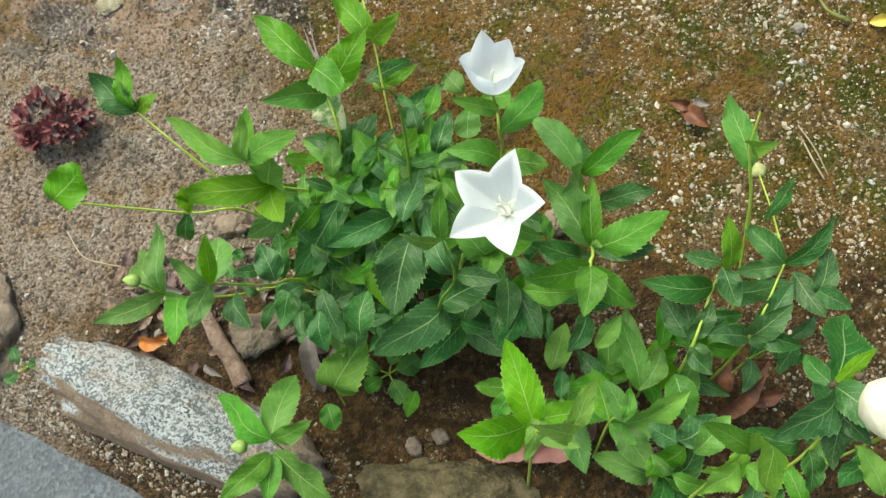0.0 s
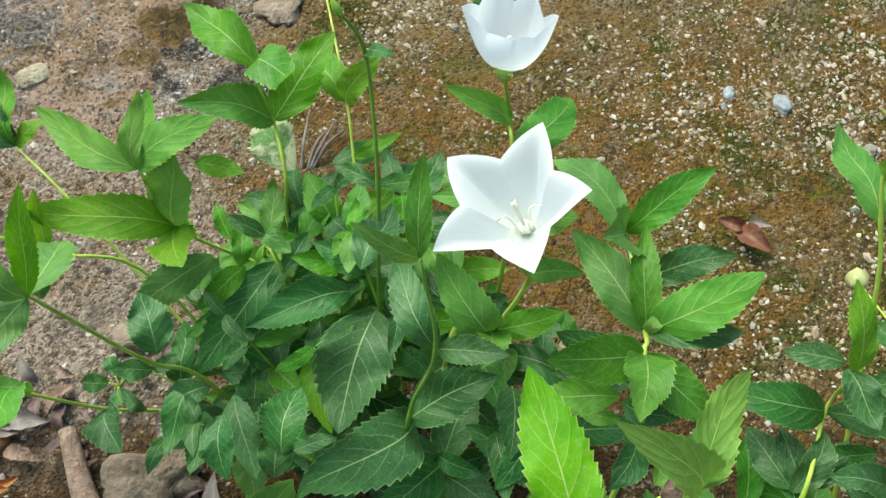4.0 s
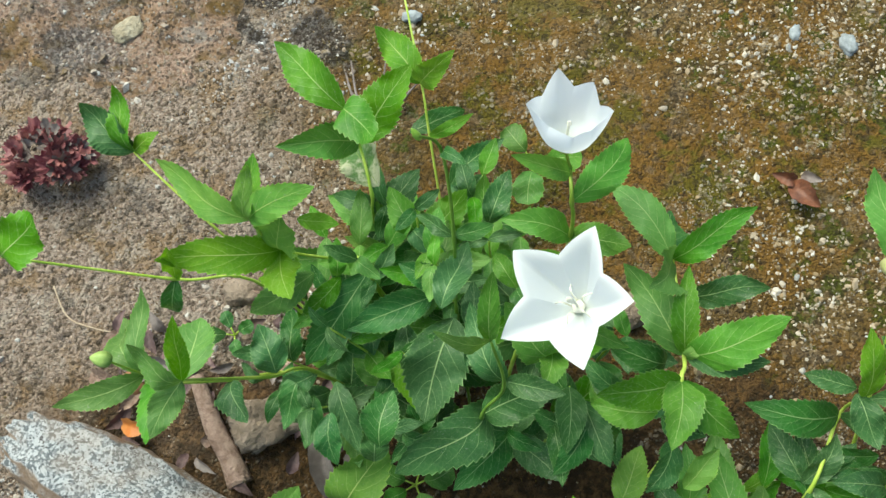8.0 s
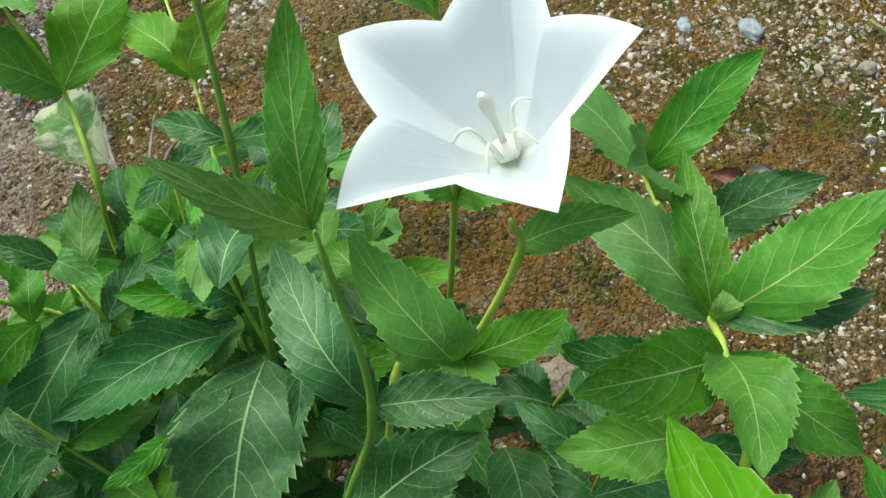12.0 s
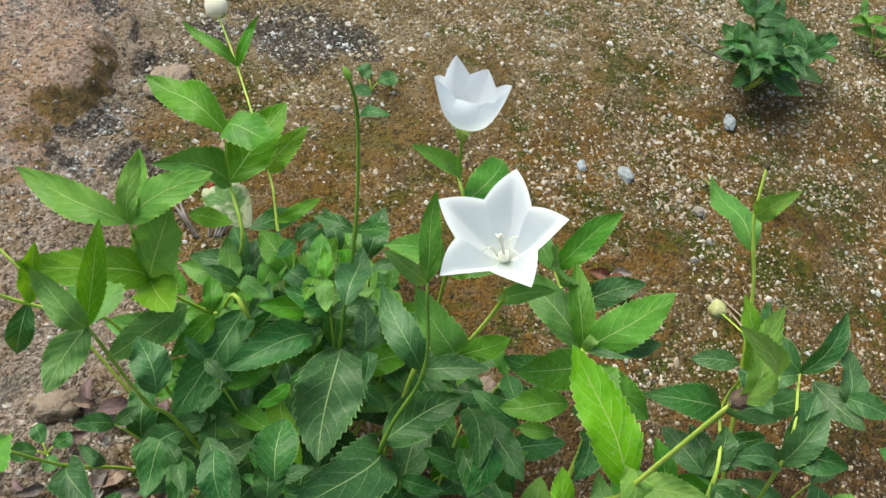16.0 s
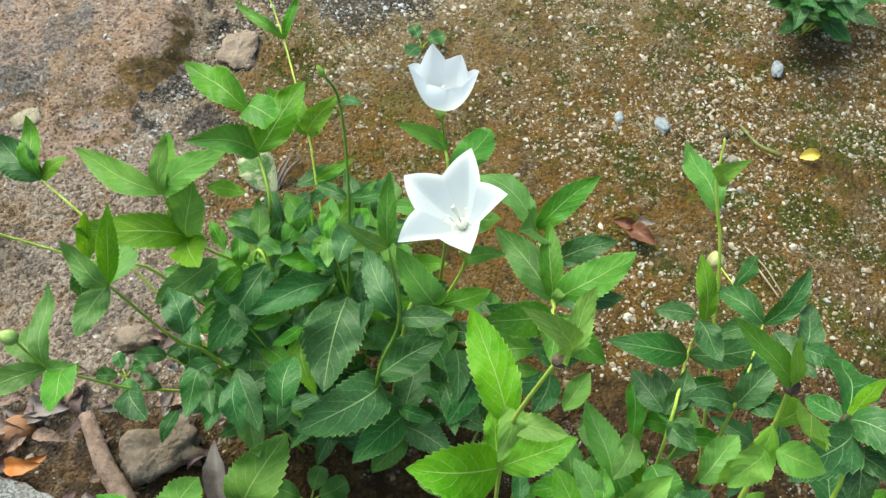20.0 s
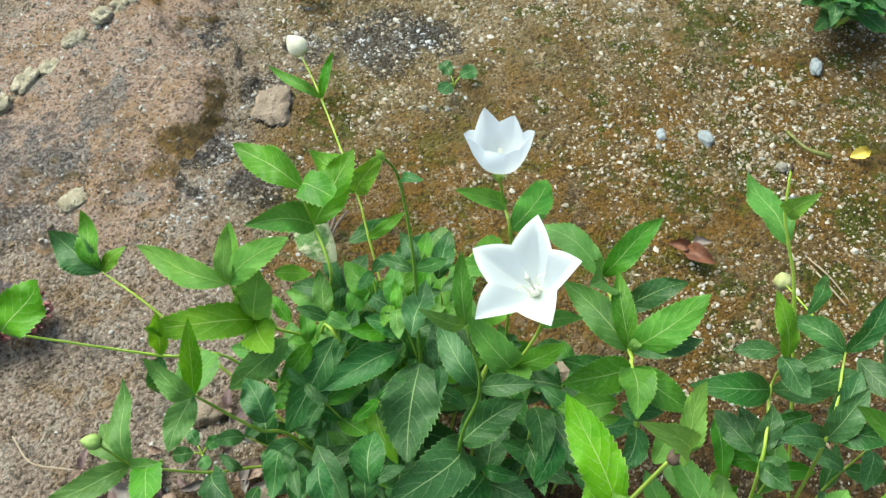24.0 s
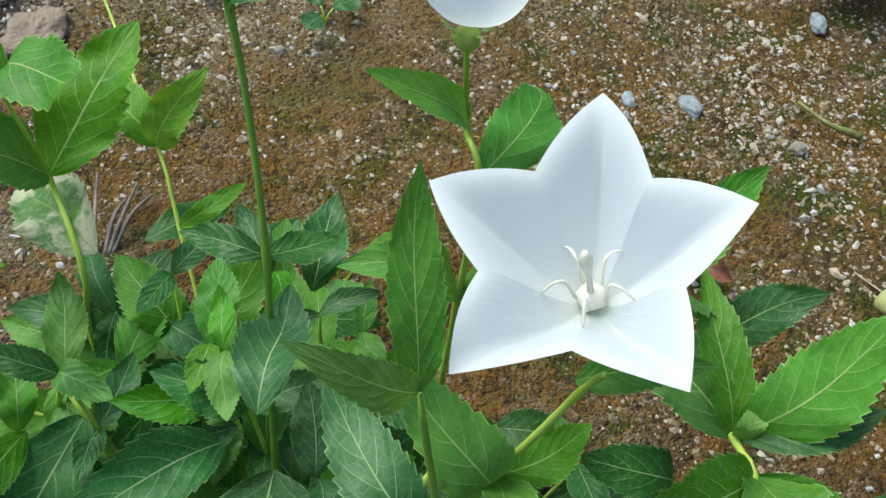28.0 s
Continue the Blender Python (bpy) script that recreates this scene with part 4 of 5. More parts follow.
leaf(stem_f, (-0.1258, 0.0511, 0.1548), (-0.1657, 0.0345, 0.134), .42, GREEN)
leaf(stem_f, (-0.098, 0.0548, 0.1417), (-0.1358, 0.0073, 0.1175), .42, DARK)
leaf(stem_f, (-0.115, 0.0522, 0.1434), (-0.1138, 0.0712, 0.1557), .5, GREEN)
leaf(stem_f, (-0.113, 0.0517, 0.1434), (-0.1349, 0.0312, 0.1379), .45, GREEN)
stem_g = stem(balloon_plant, 1.4, (-0.247, 0.138, 0.129), (-0.209, 0.104, 0.109), (-0.127, 0.038, -0.006))
leaf(stem_g, (-0.2471, 0.1383, 0.1287), (-0.2755, 0.1621, 0.1493), .62, DARK)
leaf(stem_g, (-0.2471, 0.1383, 0.1287), (-0.2522, 0.1688, 0.158), .4, GREEN)
leaf(stem_g, (-0.2471, 0.1383, 0.1287), (-0.2261, 0.1441, 0.144), .45, YOUNG_SUNLIT)
stem_h = stem(balloon_plant, 1.3, (-0.258, 0.038, 0.232), (-0.196, 0.043, 0.174), (-0.156, 0.049, 0.133), (-0.101, 0.008, -0.006))
leaf(stem_h, (-0.258, 0.0381, 0.2317), (-0.2316, 0.0492, 0.2569), .7, GREEN)
leaf(stem_h, (-0.1955, 0.0434, 0.1737), (-0.2033, 0.0315, 0.1503), .5, DARK)
leaf(stem_h, (-0.1955, 0.0434, 0.1737), (-0.1866, 0.048, 0.2129), .3, YOUNG_SUNLIT)
stem_j = stem(balloon_plant, 1.4, (-0.235, 0.003, 0.162), (-0.226, 0.001, 0.126), (-0.212, -0.003, 0.123), (-0.189, 0.006, 0.08), (-0.154, 0.018, 0.038), (-0.099, 0.004, -0.006))
leaf(stem_j, (-0.2264, 0.0005, 0.1262), (-0.2247, 0.0467, 0.1486), .3, GREEN)
leaf(stem_j, (-0.2264, 0.0005, 0.1262), (-0.2715, -0.0189, 0.1393), .34, GREEN)
leaf(stem_j, (-0.2264, 0.0005, 0.1262), (-0.2522, 0.0401, 0.1044), .4, GREEN)
leaf(stem_j, (-0.2264, 0.0005, 0.1262), (-0.2029, -0.0085, 0.1428), .4, GREEN)
leaf(stem_j, (-0.2118, -0.0031, 0.123), (-0.2089, -0.0413, 0.1572), .45, GREEN)
leaf(stem_j, (-0.1891, 0.0063, 0.08), (-0.1742, -0.0222, 0.0939), .6, DARK)
leaf(stem_j, (-0.1678, 0.0068, 0.0404), (-0.1768, -0.0157, 0.0398), .45, DARK)
leaf(stem_j, (-0.1707, 0.0065, 0.0769), (-0.1839, 0.0158, 0.0836), .5, DARK)
stem_i = stem(balloon_plant, 1.5, (-0.157, -0.025, 0.254), (-0.144, -0.008, 0.166), (-0.13, 0.004, 0.114), (-0.087, -0.012, -0.006))
leaf(stem_i, (-0.1573, -0.0254, 0.2539), (-0.1497, -0.0063, 0.2913), .26, YOUNG_SUNLIT)
leaf(stem_i, (-0.1573, -0.0254, 0.2539), (-0.1737, -0.0141, 0.2756), .4, GREEN)
leaf(stem_i, (-0.1573, -0.0254, 0.2539), (-0.1562, 0.0052, 0.2407), .7, GREEN)
leaf(stem_i, (-0.1573, -0.0254, 0.2539), (-0.1699, -0.0487, 0.2498), .55, GREEN)
leaf(stem_i, (-0.1391, -0.0067, 0.1702), (-0.147, 0.0162, 0.1825), .75, DARK)
leaf(stem_i, (-0.1298, 0.0036, 0.1139), (-0.1534, -0.0072, 0.1089), .6, DARK)
leaf(stem_i, (-0.1188, -0.0013, 0.1124), (-0.1056, -0.0402, 0.1062), .42, DARK)
leaf(stem_i, (-0.1314, -0.0092, 0.1129), (-0.1354, -0.0389, 0.1106), .5, DARK)
leaf(stem_i, (-0.1378, 0.0039, 0.1161), (-0.1493, -0.028, 0.1064), .5, DARK)
stem_m = stem(balloon_plant, 1.8, (0.065, 0.05, 0.171), (0.067, 0, 0.17), (0.063, -0.013, 0.177), (0.06, -0.041, 0.162), (0.05, -0.07, -0.006))
leaf(stem_m, (0.0649, 0.0505, 0.1705), (0.1044, 0.0701, 0.1933), .36, GREEN)
leaf(stem_m, (0.0649, 0.0505, 0.1705), (0.0351, 0.0936, 0.1694), .4, GREEN)
leaf(stem_m, (0.0649, 0.0505, 0.1705), (0.072, 0.0892, 0.1388), .45, DARK)
leaf(stem_m, (0.0649, 0.0505, 0.1705), (0.0459, 0.025, 0.2059), .55, GREEN)
leaf(stem_m, (0.0746, 0.0336, 0.1589), (0.1098, 0.0314, 0.1808), .42, DARK)
leaf(stem_m, (0.0674, 0.0004, 0.1696), (0.0685, 0.0406, 0.192), .34, GREEN)
leaf(stem_m, (0.0674, 0.0004, 0.1696), (0.038, 0.0452, 0.1825), .4, GREEN)
leaf(stem_m, (0.0674, 0.0004, 0.1696), (0.1125, 0.0125, 0.1984), .44, GREEN)
leaf(stem_m, (0.0674, 0.0004, 0.1696), (0.0756, 0.0023, 0.1851), .4, YOUNG_SUNLIT)
leaf(stem_m, (0.0632, -0.0134, 0.1773), (0.0536, -0.0485, 0.1919), .55, GREEN)
leaf(stem_m, (0.0632, -0.0134, 0.1773), (0.0202, -0.0227, 0.1927), .48, GREEN)
leaf(stem_m, (0.0632, -0.0134, 0.1773), (0.091, -0.0399, 0.1662), .5, GREEN)
leaf(stem_m, (0.0674, 0.0004, 0.1696), (0.106, -0.0053, 0.1803), .42, DARK)
leaf(stem_m, (0.0652, 0.0051, 0.1289), (0.0318, 0.0107, 0.1508), .45, DARK)
leaf(stem_m, (0.0596, -0.0409, 0.1623), (0.0443, -0.0656, 0.1634), .6, DARK)
leaf(stem_m, (0.0632, -0.0634, 0.1622), (0.0806, -0.045, 0.1681), .55, YOUNG_SUNLIT)
leaf(stem_m, (0.0528, -0.0271, 0.1655), (0.0205, -0.0213, 0.1569), .55, GREEN)
leaf(stem_m, (0.0544, -0.029, 0.1646), (0.0744, -0.0399, 0.1725), .5, DARK)
stem_n = stem(balloon_plant, 1.4, (0.012, -0.009, 0.135), (0, -0.03, -0.006))
leaf(stem_n, (0.0118, -0.0092, 0.135), (0.0085, -0.0453, 0.1413), .5, DARK)
leaf(stem_n, (0.0219, -0.0265, 0.1332), (0.0386, -0.0417, 0.0962), .5, DARK)
leaf(stem_n, (0.0219, -0.0265, 0.1332), (0.0017, -0.0552, 0.132), .5, DARK)
leaf(stem_n, (0.0185, -0.0164, 0.1357), (0.0315, -0.0514, 0.1341), .5, DARK)
leaf(stem_n, (0.0033, -0.0292, 0.1329), (0.0064, -0.0611, 0.131), .4, DARK)
stem_q = stem(side_plant, 1.5, (0.163, 0.058, 0.241), (0.161, 0.044, 0.218), (0.164, 0.034, 0.202), (0.171, 0.011, 0.161), (0.184, -0.075, -0.006))
leaf(stem_q, (0.1637, 0.0339, 0.2017), (0.1573, 0.0844, 0.2062), .42, GREEN)
leaf(stem_q, (0.1614, 0.0438, 0.2185), (0.1679, 0.0339, 0.2493), .4, YOUNG_SUNLIT)
stem_qb = stem(side_plant, 1.5, (0.15, -0.022, 0.174), (0.148, -0.026, 0.142), (0.13, -0.065, 0.134), (0.136, -0.087, -0.006))
leaf(stem_qb, (0.1496, -0.0219, 0.1743), (0.146, 0.006, 0.2036), .36, YOUNG_SUNLIT)
leaf(stem_qb, (0.1481, -0.0257, 0.1421), (0.0965, -0.0217, 0.1592), .4, DARK)
leaf(stem_qb, (0.1481, -0.0257, 0.1421), (0.1964, -0.032, 0.159), .38, DARK)
leaf(stem_qb, (0.1297, -0.0653, 0.1337), (0.1402, -0.0839, 0.1389), .6, DARK)
leaf(stem_qb, (0.1297, -0.0653, 0.1337), (0.1287, -0.0383, 0.1231), .5, DARK)
leaf(stem_qb, (0.1282, -0.0578, 0.1347), (0.1146, -0.0292, 0.1347), .55, DARK)
leaf(stem_qb, (0.1281, -0.0592, 0.1345), (0.1452, -0.035, 0.1434), .5, DARK)
leaf(stem_qb, (0.1464, -0.02, 0.1741), (0.1534, -0.0467, 0.1741), .6, DARK)
leaf(stem_qb, (0.1466, -0.0173, 0.1745), (0.1242, -0.009, 0.1688), .5, DARK)
leaf(stem_qb, (0.1322, -0.0618, 0.1351), (0.1386, -0.0834, 0.1349), .8, DARK)
leaf(stem_qb, (0.134, -0.0599, 0.1361), (0.1277, -0.0316, 0.1395), .5, DARK)
leaf(stem_qb, (0.136, -0.0583, 0.1368), (0.1539, -0.0403, 0.145), .5, DARK)
stem_qc = stem(side_plant, 1.5, (0.191, -0.018, 0.159), (0.165, -0.062, 0.146), (0.161, -0.087, -0.006))
leaf(stem_qc, (0.1914, -0.0178, 0.1589), (0.2179, 0.0044, 0.1843), .36, DARK)
leaf(stem_qc, (0.1914, -0.0178, 0.1589), (0.1698, 0.0124, 0.155), .46, DARK)
leaf(stem_qc, (0.1888, 0.0183, 0.1399), (0.2201, 0.0501, 0.1265), .25, DARK)
leaf(stem_qc, (0.1653, -0.0618, 0.1456), (0.1882, -0.0462, 0.1719), .5, DARK)
leaf(stem_qc, (0.1653, -0.0618, 0.1456), (0.1342, -0.0606, 0.1601), .45, DARK)
leaf(stem_qc, (0.1631, -0.0467, 0.1468), (0.1405, -0.0457, 0.1393), .55, DARK)
leaf(stem_qc, (0.1669, -0.0559, 0.1474), (0.143, -0.0557, 0.1408), .6, DARK)
leaf(stem_qc, (0.1686, -0.0569, 0.1481), (0.1953, -0.0718, 0.1565), .55, DARK)
leaf(stem_qc, (0.1687, -0.055, 0.1487), (0.1934, -0.0316, 0.1622), .5, DARK)
leaf(stem_qc, (0.1894, -0.019, 0.1586), (0.1609, -0.0187, 0.1497), .45, DARK)
leaf(stem_qc, (0.1955, -0.0237, 0.1602), (0.2106, -0.0554, 0.1619), .5, DARK)
leaf(stem_qc, (0.2067, -0.0394, 0.162), (0.2169, -0.0125, 0.1723), .6, DARK)
leaf(stem_qc, (0.2071, -0.0361, 0.1624), (0.225, -0.0521, 0.1678), .6, DARK)
stem_qd = stem(side_plant, 1.3, (0.116, -0.059, 0.105), (0.115, -0.085, -0.006))
leaf(stem_qd, (0.1161, -0.0591, 0.1054), (0.1248, -0.0215, 0.1056), .4, GREEN)
leaf(stem_qd, (0.1161, -0.0591, 0.1054), (0.0955, -0.0889, 0.1161), .5, GREEN)
leaf(stem_qd, (0.1231, -0.0785, 0.1061), (0.1294, -0.1128, 0.1064), .7, GREEN)
stem_r = stem(tall_plant, 1.5, (0.021, -0.12, 0.344), (0.012, -0.118, 0.282), (0.017, -0.109, 0.21), (0.021, -0.15, -0.006))
leaf(stem_r, (0.0118, -0.1175, 0.282), (0.0001, -0.074, 0.301), .42, YOUNG_SUNLIT)
leaf(stem_r, (0.0118, -0.1175, 0.282), (0.0319, -0.128, 0.2936), .45, YOUNG_SUNLIT)
leaf(stem_r, (0.0167, -0.1089, 0.2098), (-0.028, -0.1144, 0.2331), .62, YOUNG_SUNLIT)
leaf(stem_r, (0.0167, -0.1089, 0.2098), (0.0172, -0.0823, 0.2224), .5, YOUNG_SUNLIT)
leaf(stem_r, (0.0167, -0.1089, 0.2098), (0.0531, -0.1031, 0.2238), .5, YOUNG_SUNLIT)
leaf(stem_r, (0.0214, -0.1204, 0.3436), (0.0033, -0.1202, 0.3814), .26, YOUNG_SUNLIT)
leaf(stem_r, (0.0214, -0.1204, 0.3436), (0.0341, -0.1032, 0.3615), .38, YOUNG_SUNLIT)
leaf(stem_r, (0.0132, -0.1081, 0.2834), (0.0054, -0.1327, 0.2827), .45, YOUNG_SUNLIT)
stem_t = stem(second_tall_plant, 1.5, (0.098, -0.135, 0.342), (0.11, -0.132, 0.298), (0.112, -0.143, 0.243), (0.114, -0.187, -0.006))
leaf(stem_t, (0.0984, -0.1354, 0.3421), (0.0714, -0.1239, 0.3727), .25, GREEN)
leaf(stem_t, (0.0984, -0.1354, 0.3421), (0.0948, -0.1287, 0.3656), .26, YOUNG_SUNLIT)
leaf(stem_t, (0.1096, -0.1319, 0.2983), (0.1042, -0.1554, 0.3408), .4, YOUNG_SUNLIT)
leaf(stem_t, (0.1096, -0.1319, 0.2983), (0.0928, -0.1435, 0.2713), .5, YOUNG_SUNLIT)
leaf(stem_t, (0.1116, -0.1428, 0.2427), (0.1287, -0.145, 0.2303), .6, YOUNG_SUNLIT)
leaf(stem_t, (0.0975, -0.1334, 0.24), (0.1181, -0.1159, 0.2467), .6, GREEN)
leaf(stem_t, (0.1074, -0.1418, 0.2982), (0.1211, -0.153, 0.3031), .8, YOUNG_SUNLIT)
leaf(stem_t, (0.1039, -0.1403, 0.2972), (0.0872, -0.1526, 0.2935), .7, YOUNG_SUNLIT)
leaf(stem_t, (0.1198, -0.1653, 0.2411), (0.127, -0.1479, 0.2507), .6, DARK)
stem_u = stem(broad_plant, 1.5, (0.186, -0.102, 0.218), (0.173, -0.135, 0.203), (0.172, -0.175, -0.006))
leaf(stem_u, (0.1856, -0.1021, 0.2179), (0.2095, -0.0589, 0.194), .6, DARK)
leaf(stem_u, (0.1856, -0.1021, 0.2179), (0.2126, -0.0835, 0.2213), .3, YOUNG_SUNLIT)
leaf(stem_u, (0.1856, -0.1021, 0.2179), (0.1456, -0.1299, 0.2208), .55, DARK)
leaf(stem_u, (0.1856, -0.1021, 0.2179), (0.1781, -0.0818, 0.2022), .5, DARK)
leaf(stem_u, (0.1856, -0.1021, 0.2179), (0.2051, -0.1309, 0.2471), .5, DARK)
leaf(stem_u, (0.1897, -0.1083, 0.2199), (0.2055, -0.129, 0.2266), .55, GREEN)
leaf(stem_u, (0.1862, -0.114, 0.2097), (0.1809, -0.1483, 0.2085), .55, DARK)
leaf(stem_u, (0.2025, -0.1402, 0.2161), (0.1823, -0.1577, 0.2089), .6, DARK)
leaf(stem_u, (0.2039, -0.1554, 0.2173), (0.1935, -0.1349, 0.2131), .6, YOUNG_SUNLIT)
leaf(stem_u, (0.1717, -0.136, 0.2021), (0.1708, -0.1603, 0.1952), .7, DARK)
leaf(stem_u, (0.2031, -0.163, 0.2162), (0.1929, -0.1357, 0.2187), .6, YOUNG_SUNLIT)
leaf(stem_u, (0.1846, -0.1145, 0.2134), (0.2011, -0.136, 0.2172), .5, DARK)
stem_x = stem(low_plant, 1.4, (0.081, -0.108, 0.128), (0.076, -0.107, 0.1), (0.075, -0.129, -0.006))
leaf(stem_x, (0.0757, -0.1072, 0.1004), (0.1275, -0.0922, 0.1267), .45, YOUNG_SUNLIT)
leaf(stem_x, (0.0757, -0.1072, 0.1004), (0.0692, -0.0682, 0.0865), .5, GREEN)
leaf(stem_x, (0.0812, -0.1084, 0.128), (0.0862, -0.0878, 0.1361), .5, GREEN)
leaf(stem_x, (0.0757, -0.1072, 0.1004), (0.0903, -0.1244, 0.1151), .5, GREEN)
leaf(stem_x, (0.0391, -0.0685, 0.0991), (0.0525, -0.0369, 0.1045), .6, YOUNG_SUNLIT)
leaf(stem_x, (0.0978, -0.0885, 0.1079), (0.0894, -0.038, 0.1144), .4, GREEN)
leaf(stem_x, (0.0812, -0.1084, 0.1023), (0.1002, -0.1423, 0.1064), .6, GREEN)
leaf(stem_x, (0.1223, -0.1284, 0.1117), (0.0946, -0.1457, 0.1068), .7, GREEN)
leaf(stem_x, (0.01, -0.0813, 0.0997), (-0.0037, -0.0989, 0.0921), .7, GREEN)
leaf(stem_x, (0.01, -0.0796, 0.1004), (-0.0154, -0.0756, 0.099), .6, GREEN)
leaf(stem_x, (0.0819, -0.1096, 0.1287), (0.0703, -0.0812, 0.1363), .5, GREEN)
leaf(stem_x, (0.1128, -0.1241, 0.1362), (0.136, -0.1101, 0.1512), .8, DARK)
leaf(stem_x, (0.1126, -0.1254, 0.1353), (0.0951, -0.1122, 0.1336), .8, DARK)
stem_k = stem(edge_plant, 1.3, (-0.157, -0.103, 0.113), (-0.155, -0.122, -0.006))
leaf(stem_k, (-0.1568, -0.1035, 0.1128), (-0.197, -0.0692, 0.1025), .5, GREEN)
leaf(stem_k, (-0.1568, -0.1035, 0.1128), (-0.143, -0.0576, 0.0878), .5, GREEN)
leaf(stem_k, (-0.1568, -0.1035, 0.1128), (-0.127, -0.0932, 0.121), .48, GREEN)
leaf(stem_k, (-0.154, -0.112, 0.1137), (-0.1172, -0.1459, 0.1087), .55, GREEN)
leaf(stem_k, (-0.1545, -0.113, 0.1128), (-0.1598, -0.1458, 0.1144), .5, GREEN)
leaf(stem_k, (-0.1574, -0.1128, 0.114), (-0.1896, -0.1417, 0.123), .45, GREEN)
stem_kb = stem(single_shoot, 1.2, (-0.121, -0.065, 0.044), (-0.12, -0.076, -0.006))
leaf(stem_kb, (-0.1213, -0.0649, 0.0445), (-0.0913, -0.0351, 0.0893), .6, YOUNG_SUNLIT)
leaf(stem_kb, (-0.128, -0.0761, 0.0448), (-0.1228, -0.0967, 0.0429), .9, GREEN)
leaf(stem_kb, (-0.0595, -0.0713, 0.0443), (-0.0683, -0.0903, 0.0383), .6, GREEN)

# buds and withered tips
def bud(parent, at, way, length, radius, material, name="bud", lobes=5, label=""):
    at = np.array(at) - unit(way) * length * 0.4
    ob = blob(name, at, way, length, radius, material, parent, lobes, 0.6, label)
    for k in range(5):
        a = 2 * math.pi * k / 5
        s = unit(np.cross(unit(way), (0.2, 0.9, 0.1)))
        out = math.cos(a) * s + math.sin(a) * np.cross(unit(way), s)
        leaf(ob, at + out * radius * 0.3, at + out * radius * 0.95 + unit(way) * length * 0.26, 0.5, material if material in (BUD, BUD_PALE) else STEM, 0, 0.1, 0.2, "sepal", 2, face=out)
    return ob


bud(stem_j, (-0.2351, 0.0028, 0.1617), (-0.9, 0.1, 0.35), 0.0115, 0.0044, BUD, label="plump green unopened bud")
stalk = stem(side_plant, 1.0, (0.2074, 0.0683, 0.0919), (0.2034, 0.0252, 0.1194), (0.1914, -0.0178, 0.1589))
bud(stalk, (0.2074, 0.0683, 0.0919), (-0.2, 0.5, 0.8), 0.013, 0.006, BUD_PALE, label="pale yellow unopened bud")
bud(stem_w, (-0.1028, 0.3238, 0.1273), (-0.5, 0.3, 0.8), 0.019, 0.0080, BUD_CREAM, label="fading cream blossom bud")
bud(stem_r, (0.0214, -0.1204, 0.3436), (0.5, 0.2, 0.7), 0.0075, 0.0026, WITHERED)
bud(stem_t, (0.0984, -0.1354, 0.3421), (0.2, 0.2, 0.9), 0.0075, 0.0026, WITHERED)
bud(stem_u, (0.1856, -0.1021, 0.2179), (-0.2, 0.2, 0.9), 0.008, 0.0028, WITHERED)
bud(stem_u, (0.1996, -0.0981, 0.2199), (0.3, 0.2, 0.9), 0.007, 0.0026, WITHERED)
bud(stem_q, (0.1634, 0.0579, 0.2408), (-0.1, 0.4, 0.9), 0.006, 0.0013, WITHERED)
bud(stem_d, (-0.0561, 0.0669, 0.2916), (-0.4, 0.3, 0.8), 0.007, 0.0016, STEM_DARK)
bud(stem_k, (-0.1768, -0.1075, 0.1168), (-0.8, 0.1, 0.6), 0.011, 0.0048, BUD)

# blossoms
flower(balloon_plant, (0.0109, 0.0076, 0.2389), ((0.016, 0.0354, 0.267), (-0.018, 0.0291, 0.2554), (-0.024, -0.0083, 0.252), (0.009, -0.0238, 0.262), (0.029, 0.0014, 0.273)), (0.46, 0.06), (0.66, 0.92), (0.74, 0.88))
flower(balloon_plant, (0.0070, 0.0838, 0.2445), ((0.0033, 0.1083, 0.2685), (-0.0113, 0.0906, 0.2710), (0.0086, 0.0755, 0.2675), (0.0262, 0.0868, 0.2690), (0.0188, 0.1032, 0.2640)), (0.78, 0.02), (0.90, 0.52), (0.95, 0.79), opened=False)
def balloon_bud(parent, at, way, length, radius):
    """A swollen, still closed blossom: five flat sides meeting in seams and a blunt point, on a green calyx."""
    z = unit(way)
    x = unit(np.cross(z, (0.2, 0.9, 0.3)))
    y = np.cross(z, x)
    at = np.array(at, float)
    rows, cols = 22, 50
    verts = []
    for i in range(rows):
        t = i / (rows - 1)
        r = radius * math.sin(math.pi * (0.07 + 0.93 * t) ** 0.8) ** 0.75 if t < 1 else 0.0003
        for k in range(cols):
            a = 2 * math.pi * k / cols
            flat = math.cos(math.pi / 5) / math.cos((a + math.pi / 5) % (2 * math.pi / 5) - math.pi / 5)
            q = r * (0.45 + 0.55 * flat + 0.03 * math.cos(5 * a) * t)
            verts.append(at + z * length * t + q * (math.cos(a) * x + math.sin(a) * y))
    ob = mesh_part("balloon_bud", verts, quads(rows, cols, True), BUD_CREAM, parent, "cream white swollen unopened blossom")
    blob("calyx", at - z * 0.005, z, 0.009, 0.005, BUD, ob, 5)
    return ob


balloon_stalk = stem(broad_plant, 1.3, (0.1925, -0.1235, 0.2870), (0.2080, -0.1330, 0.2100), (0.2150, -0.1600, -0.006))
balloon_bud(balloon_stalk, (0.1910, -0.1230, 0.2900), (-0.80, 0.20, 0.52), 0.033, 0.0165)


